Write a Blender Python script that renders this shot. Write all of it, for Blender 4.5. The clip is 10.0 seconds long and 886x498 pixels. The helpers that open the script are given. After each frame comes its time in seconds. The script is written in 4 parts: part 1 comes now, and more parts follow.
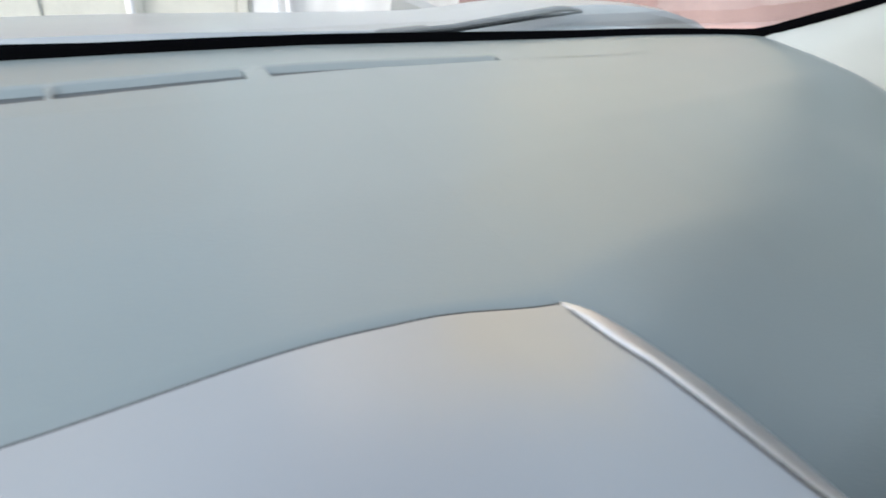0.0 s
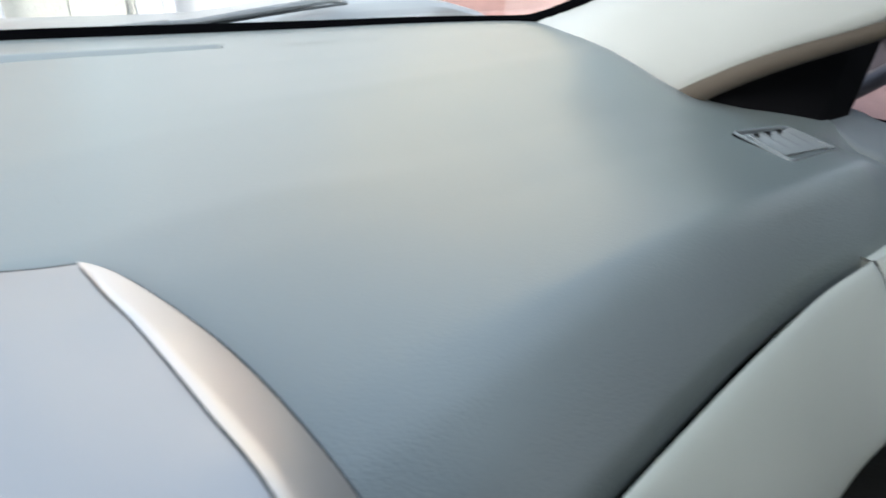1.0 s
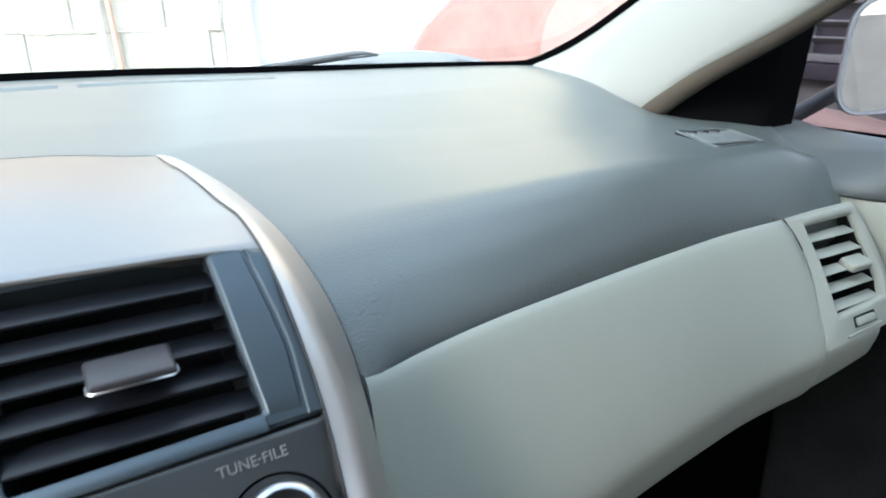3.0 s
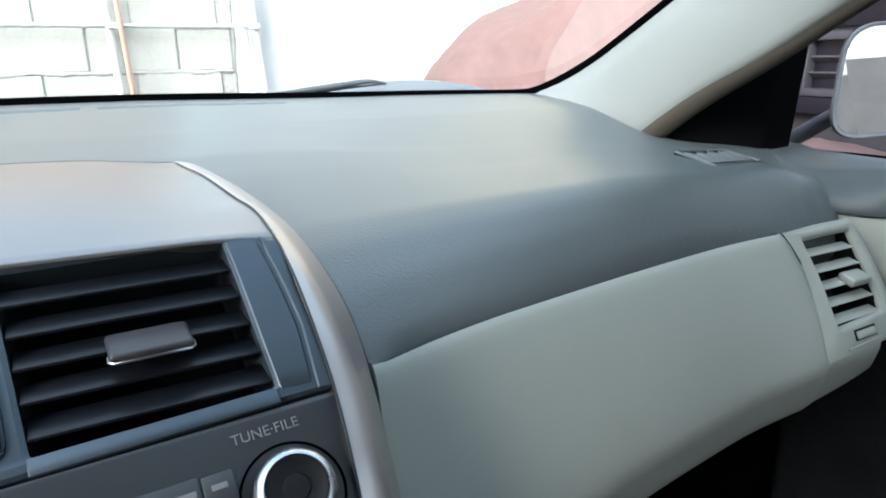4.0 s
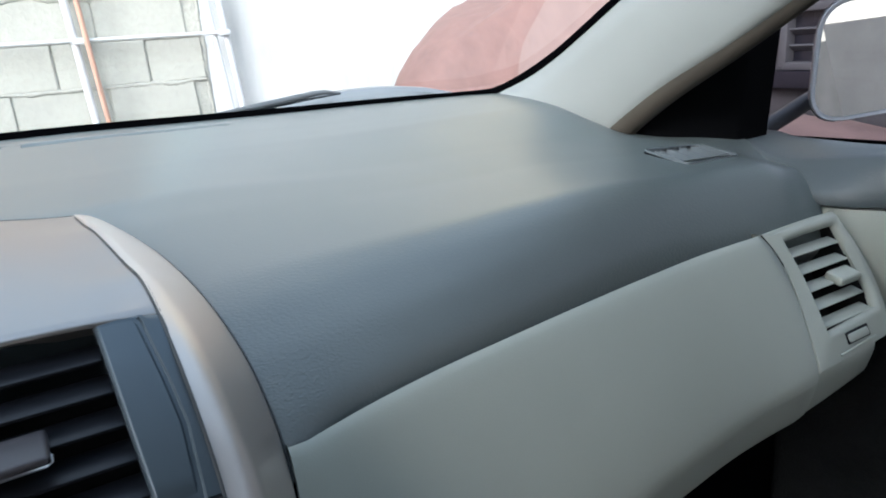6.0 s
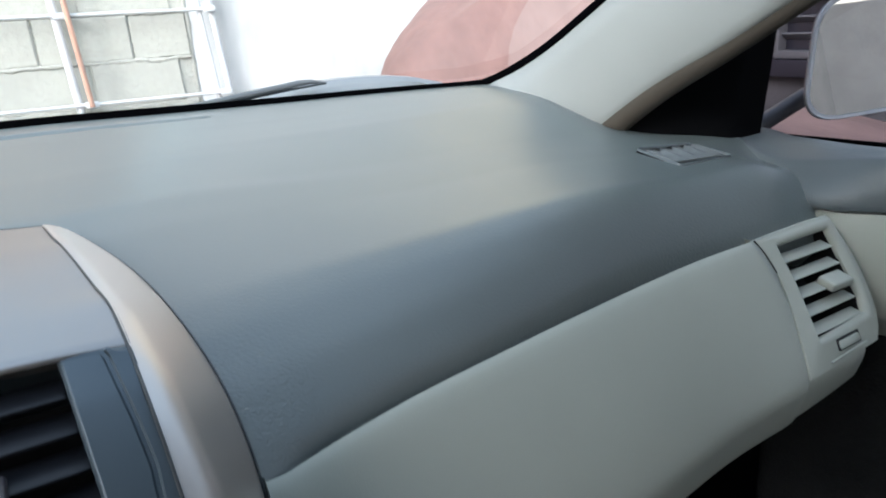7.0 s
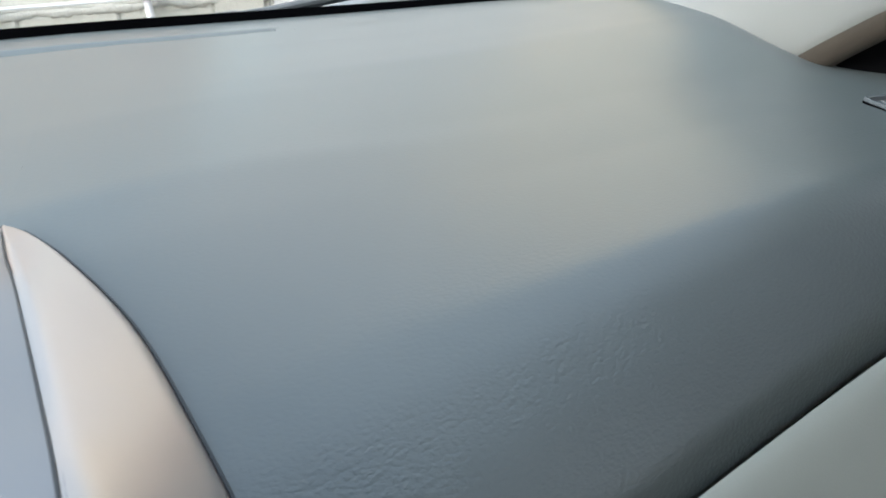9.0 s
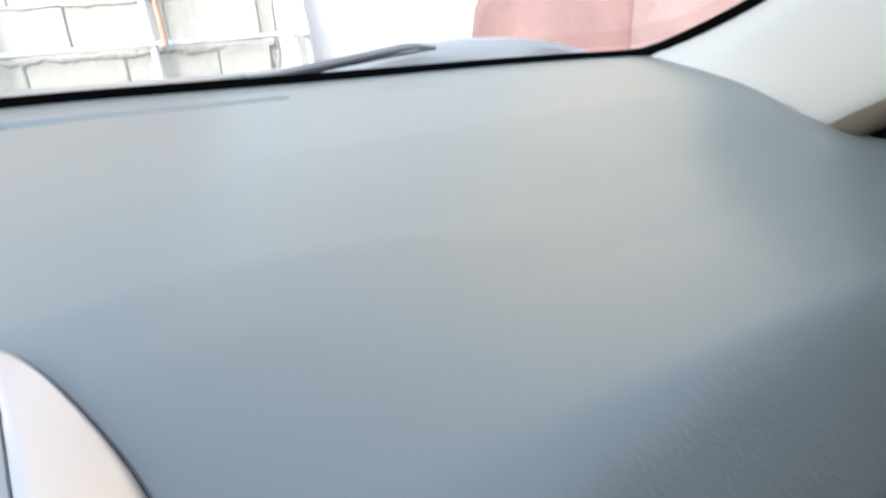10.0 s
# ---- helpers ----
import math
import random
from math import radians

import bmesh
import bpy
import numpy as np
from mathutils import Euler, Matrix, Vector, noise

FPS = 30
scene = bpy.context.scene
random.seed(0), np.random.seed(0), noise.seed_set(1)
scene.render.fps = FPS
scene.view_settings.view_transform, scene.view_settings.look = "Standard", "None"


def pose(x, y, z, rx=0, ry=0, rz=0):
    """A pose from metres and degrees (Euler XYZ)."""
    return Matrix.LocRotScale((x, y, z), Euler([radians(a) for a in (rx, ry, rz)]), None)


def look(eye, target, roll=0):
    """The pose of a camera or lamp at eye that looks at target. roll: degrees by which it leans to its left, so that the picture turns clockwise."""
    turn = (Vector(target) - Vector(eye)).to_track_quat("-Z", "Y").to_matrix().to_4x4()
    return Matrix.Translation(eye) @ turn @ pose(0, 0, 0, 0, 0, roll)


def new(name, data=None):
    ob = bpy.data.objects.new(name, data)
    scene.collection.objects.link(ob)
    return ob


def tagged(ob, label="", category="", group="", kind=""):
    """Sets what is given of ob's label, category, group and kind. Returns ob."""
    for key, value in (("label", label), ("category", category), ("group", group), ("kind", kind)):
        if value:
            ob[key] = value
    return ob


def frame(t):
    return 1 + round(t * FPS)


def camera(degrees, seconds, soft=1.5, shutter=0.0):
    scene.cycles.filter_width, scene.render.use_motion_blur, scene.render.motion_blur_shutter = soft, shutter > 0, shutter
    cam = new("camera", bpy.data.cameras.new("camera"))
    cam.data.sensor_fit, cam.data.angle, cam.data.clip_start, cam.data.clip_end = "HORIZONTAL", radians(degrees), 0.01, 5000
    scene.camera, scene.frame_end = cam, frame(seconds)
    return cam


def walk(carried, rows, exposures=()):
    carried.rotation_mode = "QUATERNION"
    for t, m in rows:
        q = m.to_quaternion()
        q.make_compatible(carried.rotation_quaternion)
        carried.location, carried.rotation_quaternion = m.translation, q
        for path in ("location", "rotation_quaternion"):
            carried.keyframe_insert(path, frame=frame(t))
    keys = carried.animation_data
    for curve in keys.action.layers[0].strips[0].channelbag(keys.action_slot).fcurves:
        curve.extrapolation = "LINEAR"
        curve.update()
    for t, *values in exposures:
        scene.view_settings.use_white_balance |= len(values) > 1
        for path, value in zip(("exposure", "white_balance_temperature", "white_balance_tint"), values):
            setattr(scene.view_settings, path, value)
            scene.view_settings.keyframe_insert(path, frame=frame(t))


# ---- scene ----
cam = camera(65.8, 10.0, soft=1.8, shutter=0.5)
PATH = [
    (0, (-0.0120, 0.3616, 1.1557), (0.8423, 1.8782, 0.1708), 4.19),
    (0.5, (0.0665, 0.3294, 1.1406), (1.0156, 1.8211, 0.2057), 4.12),
    (1, (0.1342, 0.2732, 1.1341), (1.1260, 1.7458, 0.2134), 2.56),
    (1.5, (0.1686, 0.2344, 1.1276), (1.1921, 1.6918, 0.2174), 1.80),
    (2, (0.2046, 0.1997, 1.1242), (1.2632, 1.6245, 0.2027), 0.46),
    (2.5, (0.1530, 0.1529, 1.1056), (1.1224, 1.7240, 0.3362), -0.98),
    (2.7, (0.1330, 0.1195, 1.0979), (0.9750, 1.6734, 0.4113), -1.13),
    (3.8, (0.1068, 0.0594, 1.0685), (0.8819, 1.7087, 0.5453), -0.64),
    (4, (0.1076, 0.0626, 1.0677), (0.9486, 1.7935, 0.5232), -0.71),
    (4.5, (0.0991, 0.0611, 1.0668), (0.8886, 1.8339, 0.5834), 0.00),
    (5, (0.1379, 0.0760, 1.0655), (0.9960, 1.7927, 0.5027), -1.60),
    (5.5, (0.1583, 0.0853, 1.0739), (0.9893, 1.8154, 0.5114), -3.72),
    (5.7, (0.1594, 0.0889, 1.0790), (0.9442, 1.7311, 0.5477), -4.43),
    (6.8, (0.1800, 0.1018, 1.0900), (1.0031, 1.7028, 0.4948), -3.48),
    (7, (0.1751, 0.1099, 1.0978), (1.0357, 1.7995, 0.4617), -3.74),
    (7.5, (0.1749, 0.1730, 1.1202), (1.0290, 1.8233, 0.3807), -3.05),
    (8, (0.1767, 0.2345, 1.1138), (0.9601, 1.8570, 0.2456), -3.89),
    (8.5, (0.1999, 0.2692, 1.1159), (0.8983, 1.9202, 0.2291), -4.15),
    (9, (0.2097, 0.2804, 1.0933), (0.8480, 1.9590, 0.2131), -2.96),
    (9.5, (0.2264, 0.2818, 1.0909), (0.8434, 1.9710, 0.2158), -2.46),
    (10, (0.2107, 0.3162, 1.1089), (0.8697, 2.0357, 0.3285), -2.77),
]
STOPS = ((0, 1.44, 6100), (0.5, 1.46, 6100), (1, 1.78, 6100), (1.5, 1.82, 6100), (2, 2.06, 6080), (2.5, 2.1, 6000), (4, 1.65, 5850), (4.5, 1.32, 5830), (5, 1.3, 5830),
         (5.5, 1.32, 5850), (7, 1.32, 5900), (7.5, 1.35, 6000), (8, 1.5, 6050), (8.5, 1.53, 6120), (9, 1.35, 6120), (9.5, 1.32, 6100), (10, 1.70, 6080))
TINTS = (13, 13, 13, 12, 9, 9, 10, 11, 12, 12, 12, 12, 13, 14, 13, 13, 17)
EXPOSURES = [(t, stops + 0.8, kelvin - 380, tint) for (t, stops, kelvin), tint in zip(STOPS, TINTS)]
walk(cam, [(t, look(eye, target, roll)) for t, eye, target, roll in PATH], EXPOSURES)

# ---- world and sun ----
SUN_HIGH, SUN_ROUND = radians(30), radians(240)
world = bpy.data.worlds.new("sky")
scene.world = world
world.use_nodes = True
wn = world.node_tree.nodes
sky = wn.new("ShaderNodeTexSky")
sky.sky_type, sky.sun_disc = "NISHITA", False
sky.sun_elevation, sky.sun_rotation = SUN_HIGH, SUN_ROUND
sky.dust_density, sky.air_density, sky.ozone_density = 3.0, 2.6, 0.4
wn["Background"].inputs["Strength"].default_value = 0.15
haze = wn.new("ShaderNodeHueSaturation")
haze.inputs["Saturation"].default_value = 0.55
world.node_tree.links.new(sky.outputs[0], haze.inputs["Color"])
world.node_tree.links.new(haze.outputs[0], wn["Background"].inputs["Color"])
sun = new("sun", bpy.data.lights.new("sun", "SUN"))
sun.data.energy, sun.data.angle, sun.data.color = 0.5, radians(14), (1.0, 0.95, 0.88)
# the sky's sun stands SUN_ROUND clockwise from +y
away = Vector((math.sin(SUN_ROUND) * math.cos(SUN_HIGH), math.cos(SUN_ROUND) * math.cos(SUN_HIGH), math.sin(SUN_HIGH)))
sun.matrix_world = look(away * 20, (0, 0, 0))


# ---- materials ----
def surface(name, color, rough=0.5, metal=0.0, grain=0.0, size=(400, 400, 400), spread=0.12, patch=6.0, coat=0.0, rough_spread=0.03,
            speck=0.0, spec=0.5, worn=None, pebble=0.0):
    """Paint, plastic, cloth or stone: colour and gloss that wander at two scales, and a fine relief of the given depth in metres."""
    m = bpy.data.materials.new(name)
    m.use_nodes = True
    t, nodes = m.node_tree, m.node_tree.nodes
    b = nodes["Principled BSDF"]
    b.inputs["Metallic"].default_value = metal
    b.inputs["Specular IOR Level"].default_value = spec
    b.inputs["Coat Weight"].default_value = coat
    b.inputs["Coat Roughness"].default_value = 0.15
    at = nodes.new("ShaderNodeTexCoord")
    wide = nodes.new("ShaderNodeTexNoise")
    wide.inputs["Scale"].default_value, wide.inputs["Detail"].default_value = patch, 5
    t.links.new(at.outputs["Object"], wide.inputs["Vector"])
    fit_size = nodes.new("ShaderNodeMapping")
    fit_size.inputs["Scale"].default_value = size
    t.links.new(at.outputs["Object"], fit_size.inputs["Vector"])
    fine = nodes.new("ShaderNodeTexNoise")
    fine.inputs["Scale"].default_value, fine.inputs["Detail"].default_value = 1.0, 3
    t.links.new(fit_size.outputs[0], fine.inputs["Vector"])
    both = nodes.new("ShaderNodeMix")
    both.inputs["Factor"].default_value = speck
    t.links.new(wide.outputs["Fac"], both.inputs["A"])
    t.links.new(fine.outputs["Fac"], both.inputs["B"])
    ramp = nodes.new("ShaderNodeMapRange")
    ramp.inputs["From Min"].default_value, ramp.inputs["From Max"].default_value = 0.3, 0.7
    ramp.inputs["To Min"].default_value, ramp.inputs["To Max"].default_value = 1 - spread, 1 + spread
    t.links.new(both.outputs["Result"], ramp.inputs["Value"])
    tint = nodes.new("ShaderNodeVectorMath")
    tint.operation = "SCALE"
    tint.inputs[0].default_value = color
    t.links.new(ramp.outputs[0], tint.inputs["Scale"])
    t.links.new(tint.outputs[0], b.inputs["Base Color"])
    gloss = nodes.new("ShaderNodeMapRange")
    gloss.inputs["From Min"].default_value, gloss.inputs["From Max"].default_value = 0.3, 0.7
    gloss.inputs["To Min"].default_value, gloss.inputs["To Max"].default_value = rough - rough_spread, rough + rough_spread
    t.links.new(wide.outputs["Fac"], gloss.inputs["Value"])
    t.links.new(gloss.outputs[0], b.inputs["Roughness"])
    if grain:
        bump = nodes.new("ShaderNodeBump")
        bump.inputs["Distance"].default_value, bump.inputs["Strength"].default_value = grain, 1.0
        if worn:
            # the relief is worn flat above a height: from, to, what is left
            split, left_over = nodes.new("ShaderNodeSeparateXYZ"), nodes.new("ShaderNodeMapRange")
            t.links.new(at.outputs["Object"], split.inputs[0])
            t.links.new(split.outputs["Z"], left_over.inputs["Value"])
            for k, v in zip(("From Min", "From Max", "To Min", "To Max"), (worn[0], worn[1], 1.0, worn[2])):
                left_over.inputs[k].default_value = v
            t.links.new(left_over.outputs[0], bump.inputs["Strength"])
        height = fine.outputs["Fac"]
        if pebble:
            # rounded pebbles with creases between them, as pressed into moulded skins
            cells, mound = nodes.new("ShaderNodeTexVoronoi"), nodes.new("ShaderNodeMath")
            cells.feature = "SMOOTH_F1"
            cells.inputs["Scale"].default_value, cells.inputs["Smoothness"].default_value = 1.0, 0.35
            warped = nodes.new("ShaderNodeVectorMath")
            t.links.new(fit_size.outputs[0], warped.inputs[0])
            t.links.new(fine.outputs["Color"], warped.inputs[1])
            t.links.new(warped.outputs[0], cells.inputs["Vector"])
            mound.operation = "MULTIPLY_ADD"
            mound.inputs[1].default_value = -pebble
            t.links.new(cells.outputs["Distance"], mound.inputs[0])
            t.links.new(fine.outputs["Fac"], mound.inputs[2])
            height = mound.outputs[0]
        t.links.new(height, bump.inputs["Height"])
        t.links.new(bump.outputs[0], b.inputs["Normal"])
    return m


def pane(name, tint=(0.93, 0.96, 0.95), ior=1.5):
    """Thin window glass: clear, with the shine of its surface."""
    m = bpy.data.materials.new(name)
    m.use_nodes = True
    t, nodes = m.node_tree, m.node_tree.nodes
    nodes.remove(nodes["Principled BSDF"])
    clear, shine, rim, mix = (nodes.new("ShaderNode" + k) for k in ("BsdfTransparent", "BsdfGlossy", "Fresnel", "MixShader"))
    clear.inputs["Color"].default_value = (*tint, 1)
    shine.inputs["Roughness"].default_value = 0.03
    rim.inputs["IOR"].default_value = ior
    for a, b in ((rim.outputs[0], mix.inputs[0]), (clear.outputs[0], mix.inputs[1]), (shine.outputs[0], mix.inputs[2]),
                 (mix.outputs[0], nodes["Material Output"].inputs["Surface"])):
        t.links.new(a, b)
    return m


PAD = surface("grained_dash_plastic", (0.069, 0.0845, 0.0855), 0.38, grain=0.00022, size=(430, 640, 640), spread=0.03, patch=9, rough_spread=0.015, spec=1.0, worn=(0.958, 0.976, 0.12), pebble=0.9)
LIGHT = surface("pale_grey_plastic", (0.282, 0.300, 0.269), 0.5, grain=0.00008, size=(900, 900, 900), spread=0.04, patch=8)
SILVER = surface("silver_painted_trim", (0.42, 0.395, 0.38), 0.36, metal=0.8, spread=0.04, size=(1500, 1500, 1500), grain=0.00002)
HOOD = surface("grey_metallic_paint", (0.228, 0.225, 0.226), 0.32, metal=0.75, spread=0.04, size=(1500, 1500, 1500), grain=0.00002)
BEZEL = surface("blue_grey_metallic_paint", (0.046, 0.062, 0.077), 0.32, metal=0.5, spread=0.05, size=(1500, 1500, 1500), grain=0.00002)
STEREO = surface("dark_stereo_plastic", (0.023, 0.026, 0.028), 0.42, spread=0.06, size=(1200, 1200, 1200), grain=0.00003)
SLOT = surface("dull_grey_slot_plastic", (0.020, 0.023, 0.025), 0.4, spread=0.06, spec=0.35)
BLACK = surface("black_plastic", (0.006, 0.0066, 0.008), 0.5, spread=0.15, spec=0.22)
SLAT = surface("dark_slat_plastic", (0.0050, 0.0060, 0.0088), 0.40, spread=0.1, spec=0.28)
TAB = surface("charcoal_tab_plastic", (0.026, 0.025, 0.030), 0.45, spread=0.1, grain=0.0001, size=(1500, 1500, 1500))
GLOSSY = surface("glossy_black_plastic", (0.005, 0.006, 0.008), 0.22, spread=0.1, spec=0.18)
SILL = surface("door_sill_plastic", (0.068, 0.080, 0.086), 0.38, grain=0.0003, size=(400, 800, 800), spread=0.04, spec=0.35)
VANE = surface("pale_vane_plastic", (0.105, 0.117, 0.121), 0.5, spread=0.05)
# brown that carries the shadow band along the pillar's rear edge
SEAL = surface("brown_seal_shade", (0.040, 0.033, 0.023), 0.85, spread=0.2, grain=0.0003, size=(800, 800, 800))
RIM = surface("pale_mirror_rim", (0.62, 0.63, 0.64), 0.35, spread=0.05)
CHROME = surface("chrome", (0.46, 0.47, 0.50), 0.29, metal=1.0, spread=0.03, rough_spread=0.03)
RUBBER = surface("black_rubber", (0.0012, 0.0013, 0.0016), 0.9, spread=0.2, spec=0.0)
PILLAR = surface("pale_grey_pillar_cloth", (0.205, 0.215, 0.205), 0.7, grain=0.00012, size=(1100, 1100, 1100), spread=0.04)
SAIL = surface("black_sail_plastic", (0.0018, 0.0019, 0.0024), 0.75, spread=0.2, spec=0.04)
CARPET = surface("charcoal_carpet", (0.007, 0.0078, 0.0078), 0.9, spec=0.1, grain=0.002, size=(300, 300, 300), spread=0.3, patch=20)
LINING = surface("pale_headliner", (0.50, 0.50, 0.47), 0.85, grain=0.0005, size=(500, 500, 500), spread=0.05)
COWL = surface("weathered_cowl_plastic", (0.14, 0.155, 0.16), 0.42, spread=0.15, grain=0.0003, size=(400, 400, 400))
BODY = surface("silver_car_paint", (0.24, 0.25, 0.255), 0.33, metal=0.5, spread=0.06)
STEEL = surface("black_wiper_steel", (0.085, 0.092, 0.098), 0.45, spread=0.15)
BLOCK = surface("whitewashed_block", (0.405, 0.40, 0.36), 0.9, grain=0.004, size=(60, 60, 60), spread=0.12, patch=3.5, speck=0.35)
MORTAR = surface("grey_mortar", (0.375, 0.37, 0.335), 0.95, grain=0.006, size=(70, 70, 70), spread=0.2, patch=5, speck=0.4)
PLASTER = surface("stained_white_plaster", (0.49, 0.495, 0.505), 0.9, grain=0.003, size=(18, 18, 4), spread=0.24, patch=2.6, speck=0.45)
PIPE = surface("white_painted_pipe", (0.55, 0.56, 0.58), 0.4, spread=0.1, size=(60, 60, 20), speck=0.4)
RUST = surface("rusty_red_pipe", (0.46, 0.27, 0.20), 0.6, spread=0.2, size=(60, 60, 20), speck=0.5, grain=0.001)
# faded red; its stretched streaks also paint in the shading of the folds
TARP = surface("faded_red_tarpaulin", (0.165, 0.092, 0.080), 0.7, spread=0.24, patch=3.0, grain=0.004, size=(26, 18, 9), speck=0.45)
# paler tarpaulin tone: brighter light painted in as colour
PINK = surface("lit_tarpaulin_tone", (0.192, 0.126, 0.114), 0.7, spread=0.15, patch=3.0, grain=0.004, size=(26, 18, 9), speck=0.45)
DARKWALL = surface("dark_grey_render", (0.055, 0.052, 0.058), 0.75, spread=0.2, patch=4, grain=0.003, size=(50, 50, 50))
FRAME = surface("grey_window_frame", (0.075, 0.075, 0.083), 0.45, spread=0.08)
LOUVRE = surface("smoked_louvre_glass", (0.015, 0.015, 0.022), 0.2, spread=0.1)
GROUND = surface("bare_concrete_ground", (0.34, 0.33, 0.30), 0.92, grain=0.004, size=(30, 30, 30), spread=0.2, patch=1.2, speck=0.3)
# colours of the unseen upper walls, chosen for what the dash reflects
CREAM = surface("cream_reflector_render", (0.70, 0.625, 0.495), 0.9, spread=0.1, patch=1.5, grain=0.003, size=(30, 30, 30))
TAN = surface("tan_reflector_render", (0.54, 0.425, 0.335), 0.9, spread=0.1, patch=1.5, grain=0.003, size=(30, 30, 30))
PALE = surface("pale_reflector_render", (0.79, 0.78, 0.80), 0.9, spread=0.06, patch=1.5, grain=0.003, size=(30, 30, 30))
YARD = surface("yard_wall_render", (0.40, 0.365, 0.33), 0.9, spread=0.2, patch=1.5, grain=0.004, size=(20, 20, 20))
RED = surface("red_warning_paint", (0.11, 0.005, 0.016), 0.5, spread=0.05, spec=0.08)
INK = surface("white_lettering", (0.13, 0.134, 0.137), 0.5, spread=0.03)
MIRROR = surface("mirror_silver", (0.86, 0.87, 0.87), 0.015, metal=1.0, spread=0.01, rough_spread=0.01)
GLASS = pane("windshield_glass")
DARK_TINT = pane("dark_tinted_glass", (0.48, 0.48, 0.50))
TINTED = pane("tinted_side_glass", (0.52, 0.51, 0.54))


# ---- building helpers ----
def part(name, bm, material, parent=None, label="", bend=0.7):
    """Links a bmesh as one mesh object under a thing or a part; edges that bend by more than bend radians stay sharp."""
    bmesh.ops.recalc_face_normals(bm, faces=bm.faces)
    for f in bm.faces:
        f.smooth = True
    for e in bm.edges:
        e.smooth = len(e.link_faces) == 2 and e.calc_face_angle(9.0) < bend
    me = bpy.data.meshes.new(name)
    bm.to_mesh(me)
    bm.free()
    me.materials.append(material)
    ob = new(name, me)
    ob.parent = parent
    return tagged(ob, label)


def thing(name, label, category, at, kind="", group=""):
    ob = new(name)
    ob.empty_display_size = 0.05
    ob["base"] = tuple(at)
    return tagged(ob, label, category, group, kind)


def smooth(a, b, v):
    v = min(1.0, max(0.0, (v - a) / (b - a)))
    return v * v * (3 - 2 * v)


def along(points, v):
    """A point at v (0 to 1, by length) on a smooth curve through the points."""
    p = [Vector(q) for q in points]
    size = [0.0]
    for a, b in zip(p, p[1:]):
        size.append(size[-1] + (b - a).length)
    d = v * size[-1]
    n = max(0, min(len(p) - 2, sum(s <= d for s in size) - 1))
    s = (d - size[n]) / (size[n + 1] - size[n])
    a, b = p[max(n - 1, 0)], p[min(n + 2, len(p) - 1)]
    ta = (p[n + 1] - a) * (size[n + 1] - size[n]) / max(1e-9, size[n + 1] - size[max(n - 1, 0)])
    tb = (b - p[n]) * (size[n + 1] - size[n]) / max(1e-9, size[min(n + 2, len(p) - 1)] - size[n])
    return ((2 * s**3 - 3 * s**2 + 1) * p[n] + (s**3 - 2 * s**2 + s) * ta + (3 * s**2 - 2 * s**3) * p[n + 1] + (s**3 - s**2) * tb)


def table(pairs, x):
    return float(np.interp(x, [a for a, _ in pairs], [b for _, b in pairs]))


def eased(pairs, n=80):
    """The same table, drawn as a smooth curve."""
    return tuple((p.x, p.y) for p in (along([(a, b, 0) for a, b in pairs], k / n) for k in range(n + 1)))


def sheet(rows, thick=0.0, closed=False, bm=None):
    """A skin over rows of points; thick: metres of thickness, laid on the side away from the normals."""
    bm = bm or bmesh.new()
    made = [[bm.verts.new(p) for p in row] for row in rows]
    new_faces = []
    for a, b in zip(made, made[1:]):
        n = len(a)
        for i in range(n if closed else n - 1):
            j = (i + 1) % n
            new_faces.append(bm.faces.new((a[i], a[j], b[j], b[i])))
    if thick:
        bmesh.ops.recalc_face_normals(bm, faces=bm.faces)
        bmesh.ops.solidify(bm, geom=bm.faces[:], thickness=thick)
    return bm


def tube(points, radius, sides=10, bm=None, caps=True):
    bm = bm or bmesh.new()
    p = [Vector(q) for q in points]
    rings = []
    for i, q in enumerate(p):
        d = (p[min(i + 1, len(p) - 1)] - p[max(i - 1, 0)]).normalized()
        a = d.orthogonal().normalized() if abs(d.z) > 0.95 else d.cross(Vector((0, 0, 1))).normalized()
        b = d.cross(a)
        r = radius[i] if isinstance(radius, (list, tuple)) else radius
        rings.append([bm.verts.new(q + r * (math.cos(2 * math.pi * k / sides) * a + math.sin(2 * math.pi * k / sides) * b)) for k in range(sides)])
    for u, v in zip(rings, rings[1:]):
        for k in range(sides):
            bm.faces.new((u[k], u[(k + 1) % sides], v[(k + 1) % sides], v[k]))
    if caps:
        bm.faces.new(rings[0][::-1])
        bm.faces.new(rings[-1])
    return bm


def box(size, m=None, bevel=0.0, seg=2, bm=None):
    """A box about its middle, with rounded edges, at the pose m."""
    own = bmesh.new()
    bmesh.ops.create_cube(own, size=1.0)
    bmesh.ops.scale(own, vec=size, verts=own.verts)
    if bevel:
        bmesh.ops.bevel(own, geom=own.edges[:], offset=bevel, segments=seg, profile=0.5, affect="EDGES")
    if m is not None:
        bmesh.ops.transform(own, matrix=m, verts=own.verts)
    if bm is None:
        return own
    keep = {v: bm.verts.new(v.co) for v in own.verts}
    for f in own.faces:
        bm.faces.new([keep[v] for v in f.verts])
    own.free()
    return bm


def ring(loops, m, closed_end=True):
    """Skins loops of (across, down, out) in a local face frame m; the last loop may be closed."""
    bm = sheet([[m @ Vector(p) for p in loop] for loop in loops], closed=True)
    if closed_end:
        bm.verts.ensure_lookup_table()
        n = len(loops[-1])
        bm.faces.new(bm.verts[-n:])
    return bm


